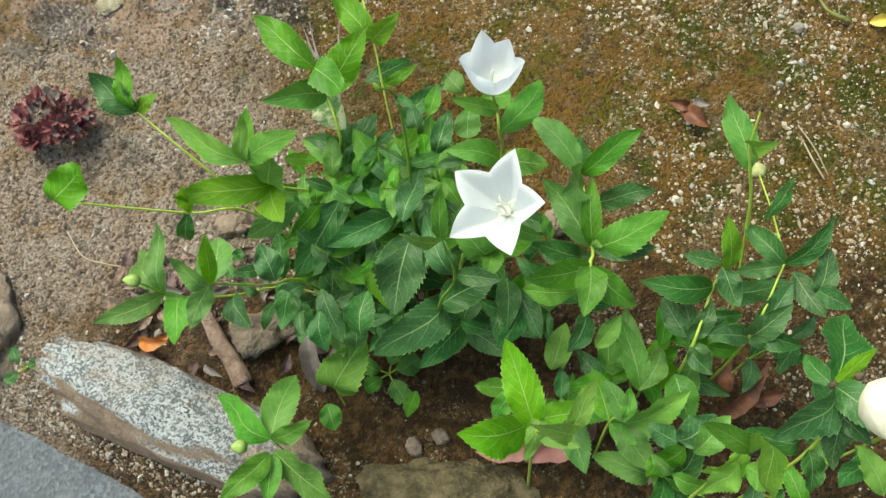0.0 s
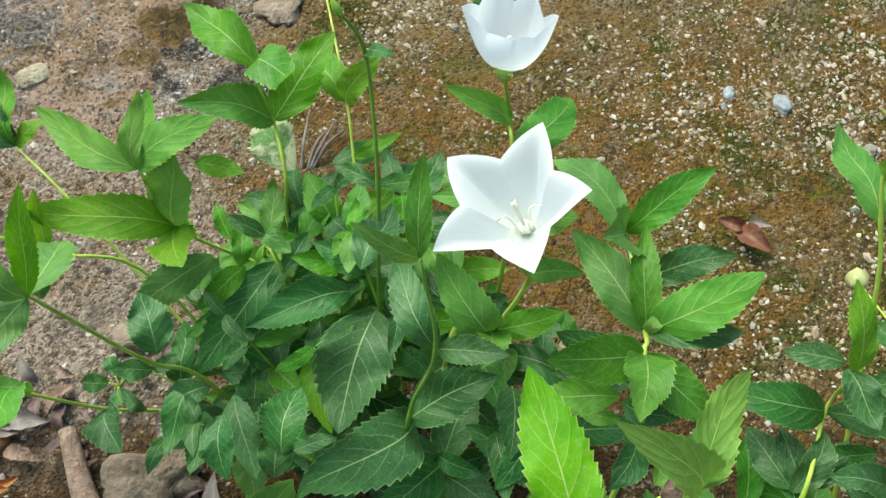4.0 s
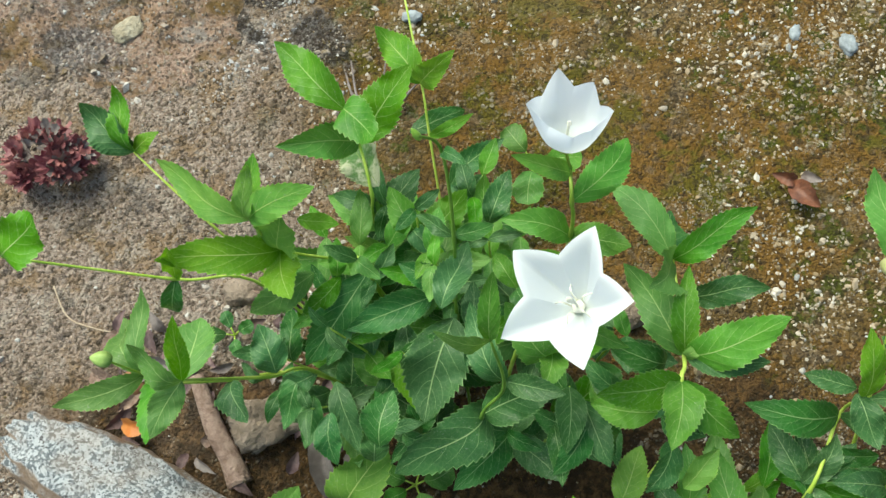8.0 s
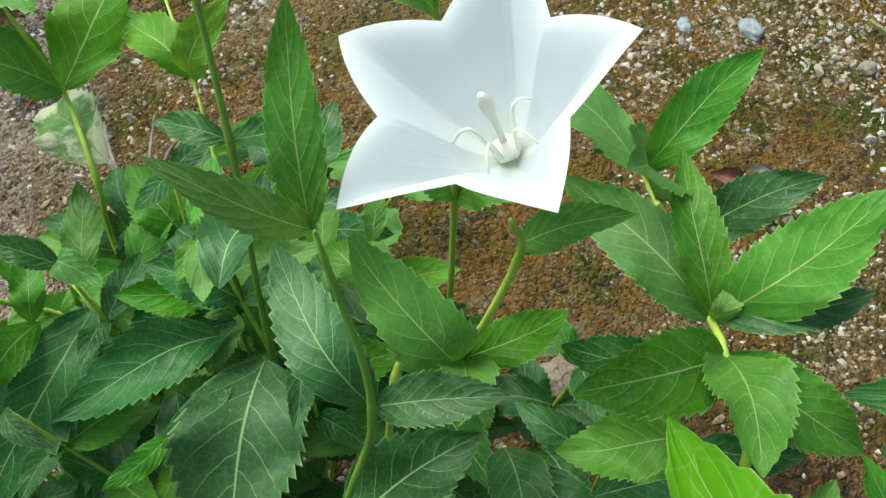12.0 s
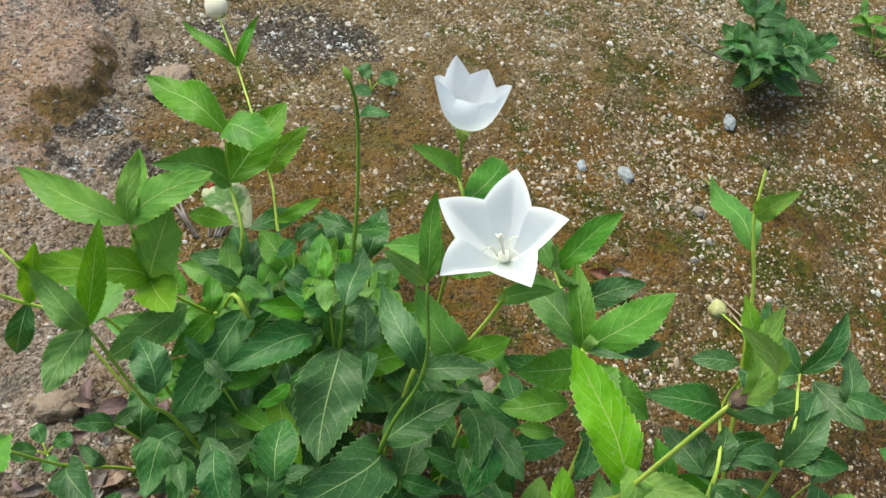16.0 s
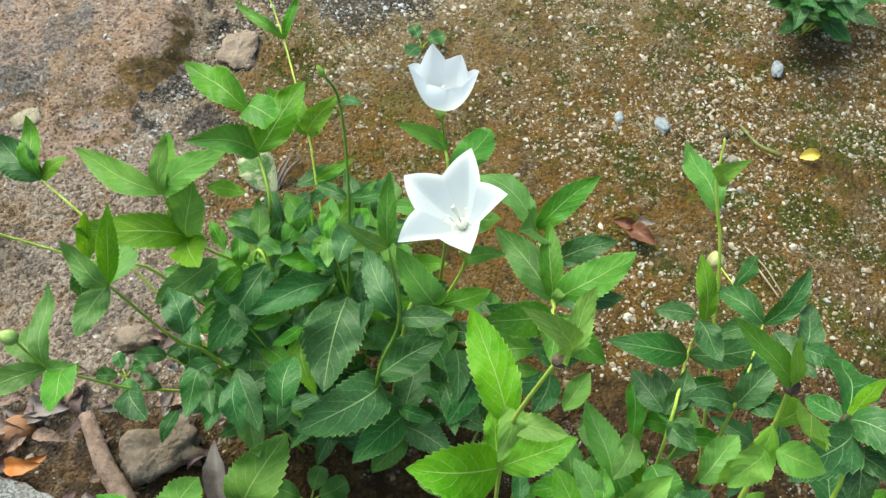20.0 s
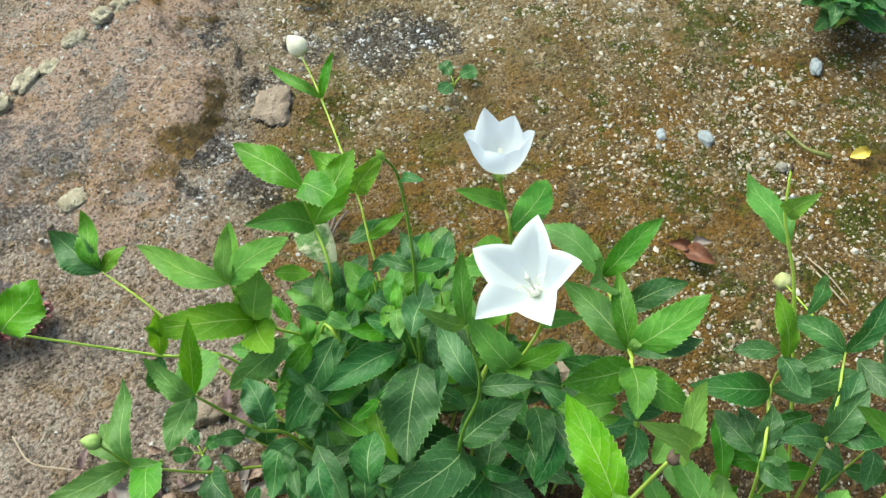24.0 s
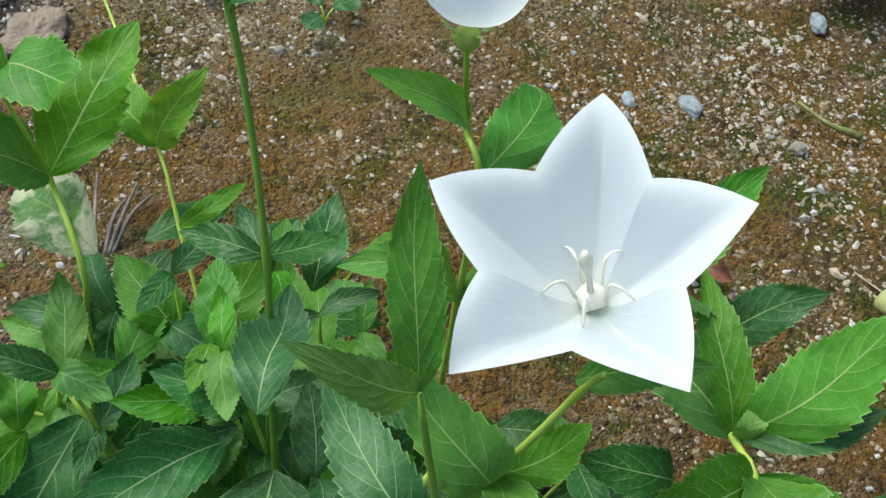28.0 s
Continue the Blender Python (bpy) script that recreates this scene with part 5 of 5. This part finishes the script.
# the crowded lower shoots of the clump
def shoot(plant_of, base, top, pairs, size, materials):
    base, top = np.array(base, float), np.array(top, float)
    mid = (base + top) / 2 + np.array((DICE.uniform(-0.008, 0.008), DICE.uniform(-0.008, 0.008), 0.004))
    line = smooth_line([top, mid, base], 6)
    st = stem(plant_of, 1.2, top, mid, base)
    ang = DICE.uniform(0, 6.28)
    for k in range(pairs):
        at = line[int((0.02 + 0.78 * k / max(1, pairs)) * (len(line) - 1))]
        for turn in (0, math.pi * DICE.uniform(0.85, 1.15)):
            a = ang + turn
            size_here = size * DICE.uniform(0.6, 1.2) * (0.75 if k == 0 else 1)
            way = np.array((math.cos(a), math.sin(a), DICE.uniform(-0.1, 0.55)))
            leaf(st, at, at + unit(way) * size_here, DICE.uniform(0.38, 0.58), DICE.choice(materials))
        ang += math.pi / 2 + DICE.uniform(-0.4, 0.4)
    return st


# leaf mixes; the darker ones put the shade inside the clump into the colour
MIXED, SHADY, DEEP_SHADE, LIT = (GREEN, GREEN, DARK, YOUNG_SUNLIT, GREEN), (DARK, GREEN, DARK), (DARK, DARK, DARK, GREEN), (GREEN, GREEN, DARK)
shoot(balloon_plant, (-0.060, 0.050, 0), (-0.075, 0.085, 0.135), 5, 0.043, LIT)
shoot(balloon_plant, (-0.050, 0.060, 0), (-0.040, 0.105, 0.125), 5, 0.040, MIXED)
shoot(balloon_plant, (-0.030, 0.050, 0), (-0.012, 0.085, 0.110), 4, 0.038, MIXED)
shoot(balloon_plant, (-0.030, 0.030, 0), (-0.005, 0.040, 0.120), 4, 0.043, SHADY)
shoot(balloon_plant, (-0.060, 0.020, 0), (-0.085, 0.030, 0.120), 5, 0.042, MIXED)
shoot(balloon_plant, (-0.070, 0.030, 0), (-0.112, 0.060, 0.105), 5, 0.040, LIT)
shoot(balloon_plant, (-0.060, 0.000, 0), (-0.098, -0.008, 0.095), 4, 0.042, DEEP_SHADE)
shoot(balloon_plant, (-0.040, -0.020, 0), (-0.070, -0.026, 0.085), 3, 0.042, DEEP_SHADE)
shoot(balloon_plant, (-0.020, -0.010, 0), (-0.022, -0.028, 0.100), 4, 0.042, DEEP_SHADE)
shoot(balloon_plant, (0.000, -0.015, 0), (0.025, -0.024, 0.095), 3, 0.042, DEEP_SHADE)
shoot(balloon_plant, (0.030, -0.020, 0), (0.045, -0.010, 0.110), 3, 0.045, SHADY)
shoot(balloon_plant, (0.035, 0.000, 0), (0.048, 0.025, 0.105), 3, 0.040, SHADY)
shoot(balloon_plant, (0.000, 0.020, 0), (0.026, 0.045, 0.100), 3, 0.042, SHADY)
shoot(balloon_plant, (-0.080, 0.030, 0), (-0.135, 0.025, 0.080), 3, 0.038, DEEP_SHADE)
shoot(balloon_plant, (-0.040, 0.080, 0), (-0.035, 0.140, 0.075), 3, 0.042, SHADY)
shoot(balloon_plant, (-0.050, 0.030, 0), (-0.062, 0.060, 0.160), 5, 0.034, LIT)
shoot(balloon_plant, (-0.055, 0.045, 0), (-0.088, 0.072, 0.135), 4, 0.036, MIXED)
shoot(balloon_plant, (-0.100, 0.040, 0), (-0.125, 0.048, 0.120), 4, 0.040, SHADY)
shoot(balloon_plant, (-0.090, 0.000, 0), (-0.125, -0.004, 0.095), 3, 0.038, DEEP_SHADE)
shoot(balloon_plant, (-0.100, 0.055, 0), (-0.128, 0.085, 0.115), 3, 0.042, MIXED)
shoot(balloon_plant, (-0.070, 0.070, 0), (-0.092, 0.105, 0.115), 4, 0.040, LIT)
shoot(balloon_plant, (-0.075, 0.050, 0), (-0.105, 0.075, 0.130), 4, 0.038, MIXED)
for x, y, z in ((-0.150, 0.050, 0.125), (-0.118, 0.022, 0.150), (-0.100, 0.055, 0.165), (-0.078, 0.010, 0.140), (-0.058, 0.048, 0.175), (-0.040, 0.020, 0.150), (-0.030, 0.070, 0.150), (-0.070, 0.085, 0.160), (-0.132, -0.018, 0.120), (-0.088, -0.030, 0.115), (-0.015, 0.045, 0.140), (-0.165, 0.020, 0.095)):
    shoot(balloon_plant, (-0.060 + 0.4 * (x + 0.07), 0.010 + 0.4 * y, 0), (x, y, z), 4, 0.030, DEEP_SHADE)
shoot(side_plant, (0.110, -0.080, 0), (0.110, -0.060, 0.080), 3, 0.040, MIXED)
shoot(side_plant, (0.140, -0.080, 0), (0.150, -0.060, 0.100), 3, 0.042, MIXED)
shoot(side_plant, (0.180, -0.080, 0), (0.205, -0.060, 0.110), 3, 0.042, SHADY)
shoot(low_plant, (0.090, -0.095, 0), (0.085, -0.075, 0.080), 3, 0.042, MIXED)
shoot(low_plant, (0.100, -0.130, 0), (0.112, -0.145, 0.110), 3, 0.044, MIXED)
shoot(low_plant, (0.060, -0.100, 0), (0.045, -0.088, 0.085), 3, 0.042, MIXED)
shoot(broad_plant, (0.200, -0.120, 0), (0.228, -0.115, 0.130), 3, 0.046, SHADY)
shoot(broad_plant, (0.150, -0.160, 0), (0.152, -0.180, 0.150), 3, 0.046, MIXED)
shoot(broad_plant, (0.200, -0.165, 0), (0.222, -0.190, 0.150), 3, 0.046, MIXED)


# ---- litter, small plants and odd stones ----
def fallen(name, base, tip, width, material, label, roll=0.0, arch=0.2, cup=0.6, category="fallen leaf"):
    ob = leaf(None, base, tip, width, material, roll, arch, cup, name, 4)
    return tagged(ob, label, category)


fallen("dead_leaf", (0.1835, 0.1577, 0.006), (0.2006, 0.1362, 0.012), 0.6, DRY, "curled reddish brown dead leaf on mossy soil")
fallen("dead_leaf", (0.1885, 0.1593, 0.006), (0.1699, 0.163, 0.012), 0.55, DRY, "curled reddish brown dead leaf on mossy soil")
fallen("dead_leaf", (0.1928, 0.1635, 0.004), (0.2044, 0.1554, 0.014), 0.5, DRY_GREY, "dark shrivelled dead leaf on mossy soil")
fallen("yellow_leaf", (0.3563, 0.2257, 0.003), (0.3759, 0.2274, 0.005), 0.62, YELLOW, "small bright yellow fallen leaf on gravel")
fallen("pink_leaf", (0.0778, -0.0968, 0.02), (0.0201, -0.1293, 0.012), 0.42, DRY_PINK, "pinkish dry fallen leaf lying on bare soil")
fallen("pink_leaf", (0.0371, -0.1132, 0.012), (-0.0189, -0.1179, 0.008), 0.34, DRY_PINK, "pinkish dry fallen leaf lying on bare soil")
fallen("dead_leaf", (0.1725, -0.0851, 0.01), (0.1839, -0.0615, 0.03), 0.6, DRY, "glossy russet dead leaf among green stems")
fallen("dead_leaf", (0.1676, -0.1047, 0.01), (0.2118, -0.0761, 0.025), 0.3, DRY, "long russet dead leaf among green stems")
fallen("dead_leaf", (0.1963, -0.0913, 0.01), (0.2267, -0.0899, 0.02), 0.5, DRY, "glossy russet dead leaf among green stems")
fallen("dead_leaf", (0.2027, -0.0784, 0.01), (0.2157, -0.0654, 0.025), 0.5, DRY, "small russet dead leaf among green stems")
fallen("orange_leaf", (-0.2883, -0.0101, 0.006), (-0.2613, -0.0133, 0.014), 0.5, DRY_ORANGE, "crumpled orange dead leaf beside the granite")
fallen("orange_leaf", (-0.2839, -0.0131, 0.005), (-0.2583, -0.0062, 0.012), 0.35, DRY_ORANGE, "crumpled orange dead leaf beside the granite")
fallen("grey_leaf", (-0.1365, -0.0629, 0.004), (-0.1463, -0.0071, 0.02), 0.3, DRY_GREY, "long grey dried leaf lying under the plant", cup=0.9)
fallen("tan_leaf", (-0.3157, 0.0255, 0.004), (-0.2762, 0.0125, 0.012), 0.4, DRY_TAN, "small tan dried leaf on sandy soil")
fallen("grey_leaf", (-0.2803, 0.0341, 0.004), (-0.2487, 0.0267, 0.012), 0.5, DRY_GREY, "dull purple grey dried leaf on sandy soil")
fallen("grey_leaf", (-0.2639, 0.0549, 0.004), (-0.2746, 0.0676, 0.012), 0.5, DRY_GREY, "dull purple grey dried leaf on sandy soil")


def rod(name, points, radii, material, label, category="twig", sides=8):
    line = smooth_line(points, 6)
    r = np.interp(np.linspace(0, 1, len(line)), np.linspace(0, 1, len(radii)), radii)
    verts, faces = tube(line, r, sides)
    return tagged(mesh_part(name, verts, faces, material), label, category)


rod("rolled_leaf", [(-0.236, 0.0208, 0.014), (-0.2212, -0.0145, 0.01), (-0.2098, -0.0333, 0.008), (-0.2009, -0.0518, 0.007)], [0.005, 0.007, 0.0075, 0.009], DRY_TAN, "rolled brown dead leaf lying on the soil", "dead leaf")
rod("straw", [(0.2789, 0.1247, 0.004), (0.2844, 0.1014, 0.007), (0.2927, 0.0844, 0.003)], [0.0007, 0.0008, 0.0007], STRAW, "thin pale dry stalk on gravel")
rod("straw", [(-0.3516, 0.0891, 0.006), (-0.3358, 0.0651, 0.01), (-0.3148, 0.056, 0.012), (-0.2953, 0.0525, 0.006)], [0.0006, 0.0006, 0.0006, 0.0005], STRAW, "thin curved pale thread of dry grass")
rod("straw", [(0.279, 0.1335, 0.004), (0.2877, 0.1111, 0.007), (0.2966, 0.0874, 0.003)], [0.0006, 0.0007, 0.0006], STRAW, "thin pale dry stalk on gravel")
SPROUT = plain("olive_sprout", (0.16, 0.15, 0.04), (0.34, 0.38, 0.10), 90, 0.5)
rod("sprout", [(0.3134, 0.2629, 0.004), (0.3199, 0.2383, 0.008), (0.3387, 0.2273, 0.005)], [0.0012, 0.0016, 0.0030], SPROUT, "withered yellow green sprout lying on moss")
rod("dry_twig", [(-0.1223, 0.5412, 0.004), (-0.0907, 0.5205, 0.012), (-0.058, 0.5122, 0.006)], [0.0016, 0.0016, 0.0011], DRY_TAN, "reddish dry twig lying above the slab")
rod("dry_twig", [(0.3677, 0.4657, 0.004), (0.3776, 0.4313, 0.01), (0.4087, 0.4181, 0.004)], [0.0011, 0.0012, 0.0008], DRY_GREY, "thin grey dry twig beside the weed")
fallen("dead_leaf", (-0.1095, 0.5208, 0.004), (-0.0727, 0.5192, 0.014), 0.5, DRY, "dark russet dead leaf above the slab")
for k in range(7):
    a, b = (-0.1148, 0.2272, 0), DICE.uniform(-0.02, 0.02)
    rod("dry_twig", [(a[0] + b * 0.4, a[1] - 0.01, 0.0), (a[0] + b, a[1] + 0.004, 0.012), (a[0] + b * 1.5, a[1] + 0.022 + 0.01 * (k % 3), 0.004)], [0.0014, 0.0011, 0.0006], DRY_GREY, "short dark dead twig behind the clump")

stone("husk", (-0.2836, 0.0164, 0.006), (0.0125, 0.010, 0.009), (0, 20, 30), SHELL, "smooth brown nut husk lying in litter", "husk", 3.0, 2.0, 0.05)
PALE = plain("pale_stone", (0.22, 0.20, 0.16), (0.36, 0.33, 0.27), 120, 0.7, 0.5, 0.001)
BLUE_STONE = plain("blue_grey_stone", (0.25, 0.285, 0.30), (0.44, 0.485, 0.51), 160, 0.7, 0.5, 0.001)
stone("pebble", (0.2401, 0.2701, 0.002), (0.0062, 0.0095, 0.005), (0, 0, 10), BLUE_STONE, "pale blue grey pebble set in mossy soil", "pebble", 1.3)
stone("pebble", (0.2023, 0.2818, 0.001), (0.0045, 0.0075, 0.004), (0, 0, -15), BLUE_STONE, "small blue grey pebble set in mossy soil", "pebble", 4.3)
stone("pebble", (0.3702, 0.3352, 0.002), (0.0055, 0.0100, 0.004), (0, 0, -20), BLUE_STONE, "pale grey pebble set in mossy soil", "pebble", 7.3)
stone("pebble", (-0.0022, 0.3549, 0.001), (0.0036, 0.0036, 0.003), (0, 0, 0), PALE, "small white pebble set in mossy soil", "pebble", 8.3)
stone("pebble", (0.2944, 0.2267, 0.002), (0.0055, 0.005, 0.004), (0, 0, 0), PALE, "small pale pebble set in mossy soil", "pebble", 2.3)
stone("pebble", (-0.0668, -0.1108, 0.001), (0.006, 0.008, 0.005), (0, 0, 20), ROCK_PALE, "grey pebble lying on bare soil", "pebble", 5.3)
stone("pebble", (-0.0451, -0.1048, 0.002), (0.006, 0.007, 0.005), (0, 0, 50), ROCK_PALE, "brown pebble lying on bare soil", "pebble", 5.9)
stone("pebble", (-0.0915, 0.3083, 0.002), (0.008, 0.005, 0.004), (0, 0, 0), BLUE_STONE, "oval blue grey pebble set in mossy soil", "pebble", 6.3)
stone("stone", (-0.319, 0.302, slab_height(-0.319, 0.302) + 0.001), (0.013, 0.010, 0.005), (0, 0, 30), RIDGE, "pale angular stone on the sandy slope", seed=3.3, square=3, rough=0.2)
stone("stone", (-0.141, 0.384, -0.002), (0.017, 0.023, 0.008), (4, 0, -20), ROCK_TAN, "weathered tan rock beside the slab", seed=4.1, square=3, rough=0.35)
stone("stone", (-0.2108, 0.0835, 0.002), (0.014, 0.010, 0.009), (0, 0, 10), ROCK_TAN, "tan stone in the litter under the leaves", seed=7.7, square=3, rough=0.25)
stone("stone", (0.0647, 0.0657, 0.004), (0.013, 0.012, 0.010), (0, 0, 40), ROCK_TAN, "crumbly brown clod behind the blossoms", seed=8.8, square=2.5, rough=0.3)


def seedling(at, blades, size, label, rise=0.012):
    at = np.array(at)
    ob = thing("seedling", at, label, "seedling")
    for k in range(blades):
        a = 2 * math.pi * k / blades + DICE.uniform(-0.4, 0.4)
        way = np.array((math.cos(a), math.sin(a), 0.0))
        start = at + way * size * 0.35 + np.array((0, 0, rise))
        verts, faces = tube(smooth_line([start, at + np.array((0, 0, rise * 0.6)) + way * size * 0.1, at], 4), np.linspace(0.6, 0.8, 9) * 0.001, 6)
        stalk_of = mesh_part("stalk", verts, faces, STEM, ob)
        leaf(stalk_of, start, start + way * size * DICE.uniform(0.85, 1.15) + np.array((0, 0, 0.003)), 0.9, DARK if size < 0.017 else GREEN, 0, 0.08, 0.1, "leaf", 5, 0.45)
    return ob


seedling((0.0296, 0.3752, 0), 3, 0.016, "tiny three-leaved seedling on the mossy slope")
seedling((0.0003, 0.1698, 0), 3, 0.024, "small bright seedling behind the blossoms", 0.03)
seedling((-0.0831, -0.052, 0), 5, 0.019, "round-leaved seedling on bare soil")
seedling((-0.2131, 0.0508, 0), 4, 0.013, "small round-leaved seedling in the litter")
seedling((-0.382, -0.026, 0), 3, 0.014, "small seedling beside the granite stone")


def frilled_plant(at):
    """A low rosette of ruffled dark red leaves."""
    at = np.array(at)
    ob = thing("red_lettuce", at, "dark red frilly lettuce seedling on sandy soil", "lettuce")
    rnd = random.Random(4)
    for k in range(34):
        a, out = rnd.uniform(0, 6.28), rnd.uniform(0.2, 1.0) ** 0.6
        c = at + np.array((0.027 * out * math.cos(a), 0.022 * out * math.sin(a), 0.006 + 0.022 * (1 - 0.75 * out) + rnd.uniform(0, 0.006)))
        up = unit((0.8 * out * math.cos(a) + rnd.uniform(-0.5, 0.5), 0.8 * out * math.sin(a) + rnd.uniform(-0.5, 0.5), 1.0))
        s = unit(np.cross(up, (rnd.uniform(-1, 1), 1, 0.1)))
        w = np.cross(up, s)
        size, f1, f2, turn = rnd.uniform(0.007, 0.012), rnd.randint(4, 6), rnd.randint(11, 15), rnd.uniform(0, 6)
        rows, cols = 7, 44
        verts = []
        for i in range(rows):
            t = i / (rows - 1)
            for j in range(cols):
                th = 2 * math.pi * j / cols
                wave = 0.30 * t ** 2 * math.sin(f1 * th + turn) + 0.16 * t ** 3 * math.sin(f2 * th)
                r = size * t * (1 + 0.18 * t * math.sin(f2 * th + 1.3) + 0.2 * math.cos(th + turn))
                verts.append(c + r * (math.cos(th) * s + math.sin(th) * w) + up * size * (wave + 0.45 * t * t))
        mesh_part("leaf", verts, quads(rows, cols, True), RED_LEAF if k % 6 else DRY_GREY, ob)


frilled_plant((-0.3628, 0.1869, 0.004))


def weed(at, label, count, size, materials, height):
    at = np.array(at)
    ob = thing("weed", at, label, "weed")
    for k in range(count):
        a = DICE.uniform(0, 6.28)
        lean = np.array((math.cos(a), math.sin(a), 0)) * DICE.uniform(0.2, 1.1) * height
        shoot(ob, at + lean * 0.1, at + lean + np.array((0, 0, height * DICE.uniform(0.5, 1.1))), 4, size, materials)
    return ob


weed((0.412, 0.385, 0), "dark leafy weed growing on the mossy slope", 9, 0.044, (DARK,), 0.072)
weed((0.5919, 0.4413, 0), "light green leafy weed higher on the slope", 4, 0.028, (YOUNG_SUNLIT, GREEN), 0.05)
rod("red_thread", [(-0.1135, 0.123, 0.1609), (-0.1095, 0.125, 0.1629), (-0.1035, 0.125, 0.1619)], [0.0005, 0.0008, 0.0005], RED_MARK, "short red thread caught on an eaten leaf", "thread")


def litter():
    """Shrivelled bits of dead leaves in the damp soil below the plants."""
    rnd = random.Random(21)
    for k in range(75):
        x, y = rnd.uniform(-0.34, -0.08), rnd.uniform(-0.05, 0.10)
        if y > 0.08 + 0.25 * (x + 0.10) + 0.03 or path_side(x, y) > -0.09:
            continue
        a, size = rnd.uniform(0, 6.28), rnd.uniform(0.010, 0.026)
        z = bank_height(x, y) + 0.003
        material = rnd.choice((DRY_GREY, DRY_TAN, DRY_PLUM, DRY_PLUM, DRY_PLUM))
        fallen("dead_leaf", (x, y, z), (x + size * math.cos(a), y + size * math.sin(a), z + rnd.uniform(0, 0.006)), rnd.uniform(0.3, 0.6), material, "shrivelled dead leaf in the damp soil", rnd.uniform(-30, 30))


def moss():
    """Short moss over the soil: green in the damp hollows, olive and rusty elsewhere."""
    rnd = random.Random(8)
    verts, faces = [], []
    hollows = ((0.218, 0.224, 0.034), (0.345, 0.16, 0.05), (0.30, 0.40, 0.05), (0.25, 0.09, 0.03), (-0.08, 0.36, 0.035), (0.42, 0.26, 0.05))
    count = 0
    while count < 42000:
        if count % 9 == 0:
            cx, cy, reach = rnd.choice(hollows)
            x, y = cx + rnd.gauss(0, reach * 0.6), cy + rnd.gauss(0, reach * 0.6)
        else:
            x, y = rnd.uniform(-0.35, 0.62), rnd.uniform(-0.05, 0.6)
        count += 1
        if noise.noise(Vector((x * 16, y * 16, 2))) + 0.6 * noise.noise(Vector((x * 50, y * 50, 9))) < 0.02:
            continue
        z = bank_height(x, y)
        h, w, b = rnd.uniform(0.001, 0.0032), rnd.uniform(0.0004, 0.0009), rnd.uniform(0, 3.14)
        lx, ly = rnd.uniform(-0.0018, 0.0018), rnd.uniform(-0.0018, 0.0018)
        i = len(verts)
        verts.extend([(x - w * math.cos(b), y - w * math.sin(b), z - 0.001), (x + w * math.cos(b), y + w * math.sin(b), z - 0.001), (x + lx, y + ly, z + h)])
        faces.append((i, i + 1, i + 2))
    tagged(mesh_part("moss", verts, faces, MOSS), "short olive, rusty and green moss tufts on the soil", "moss", kind="stuff")


def moss_material():
    n = Nodes("moss")
    p = n.place()
    rnd = n.add("NewGeometry").outputs["Random Per Island"]
    col = n.mix(n.step(n.noise(10, 5, 0.65), 0.42, 0.6), (0.25, 0.13, 0.012), (0.18, 0.13, 0.016))
    green = None
    for x, y, reach in ((0.218, 0.224, 0.05), (0.345, 0.16, 0.07), (0.30, 0.40, 0.07), (0.25, 0.09, 0.045), (-0.08, 0.36, 0.045), (0.42, 0.26, 0.07)):
        way = n.add("VectorMath", p, tuple(SLOPE @ Vector((x, y, 0))), op="DISTANCE").outputs["Value"]
        near = n.math("SUBTRACT", 1.0, n.step(n.math("ADD", way, n.math("MULTIPLY", n.math("SUBTRACT", n.noise(40, 4), 0.5), 0.09)), reach * 0.4, reach))
        green = near if green is None else n.math("MAXIMUM", green, near)
    col = n.mix(n.math("MULTIPLY", green, 0.85), col, (0.085, 0.13, 0.012))
    hue = n.add("HueSaturation")
    n.put(hue.inputs["Value"], n.math("MULTIPLY_ADD", rnd, 0.9, 0.55))
    n.put(hue.inputs["Color"], col)
    return n.set(hue.outputs[0], 0.85, 0.15)


MOSS = moss_material()
litter()
moss()
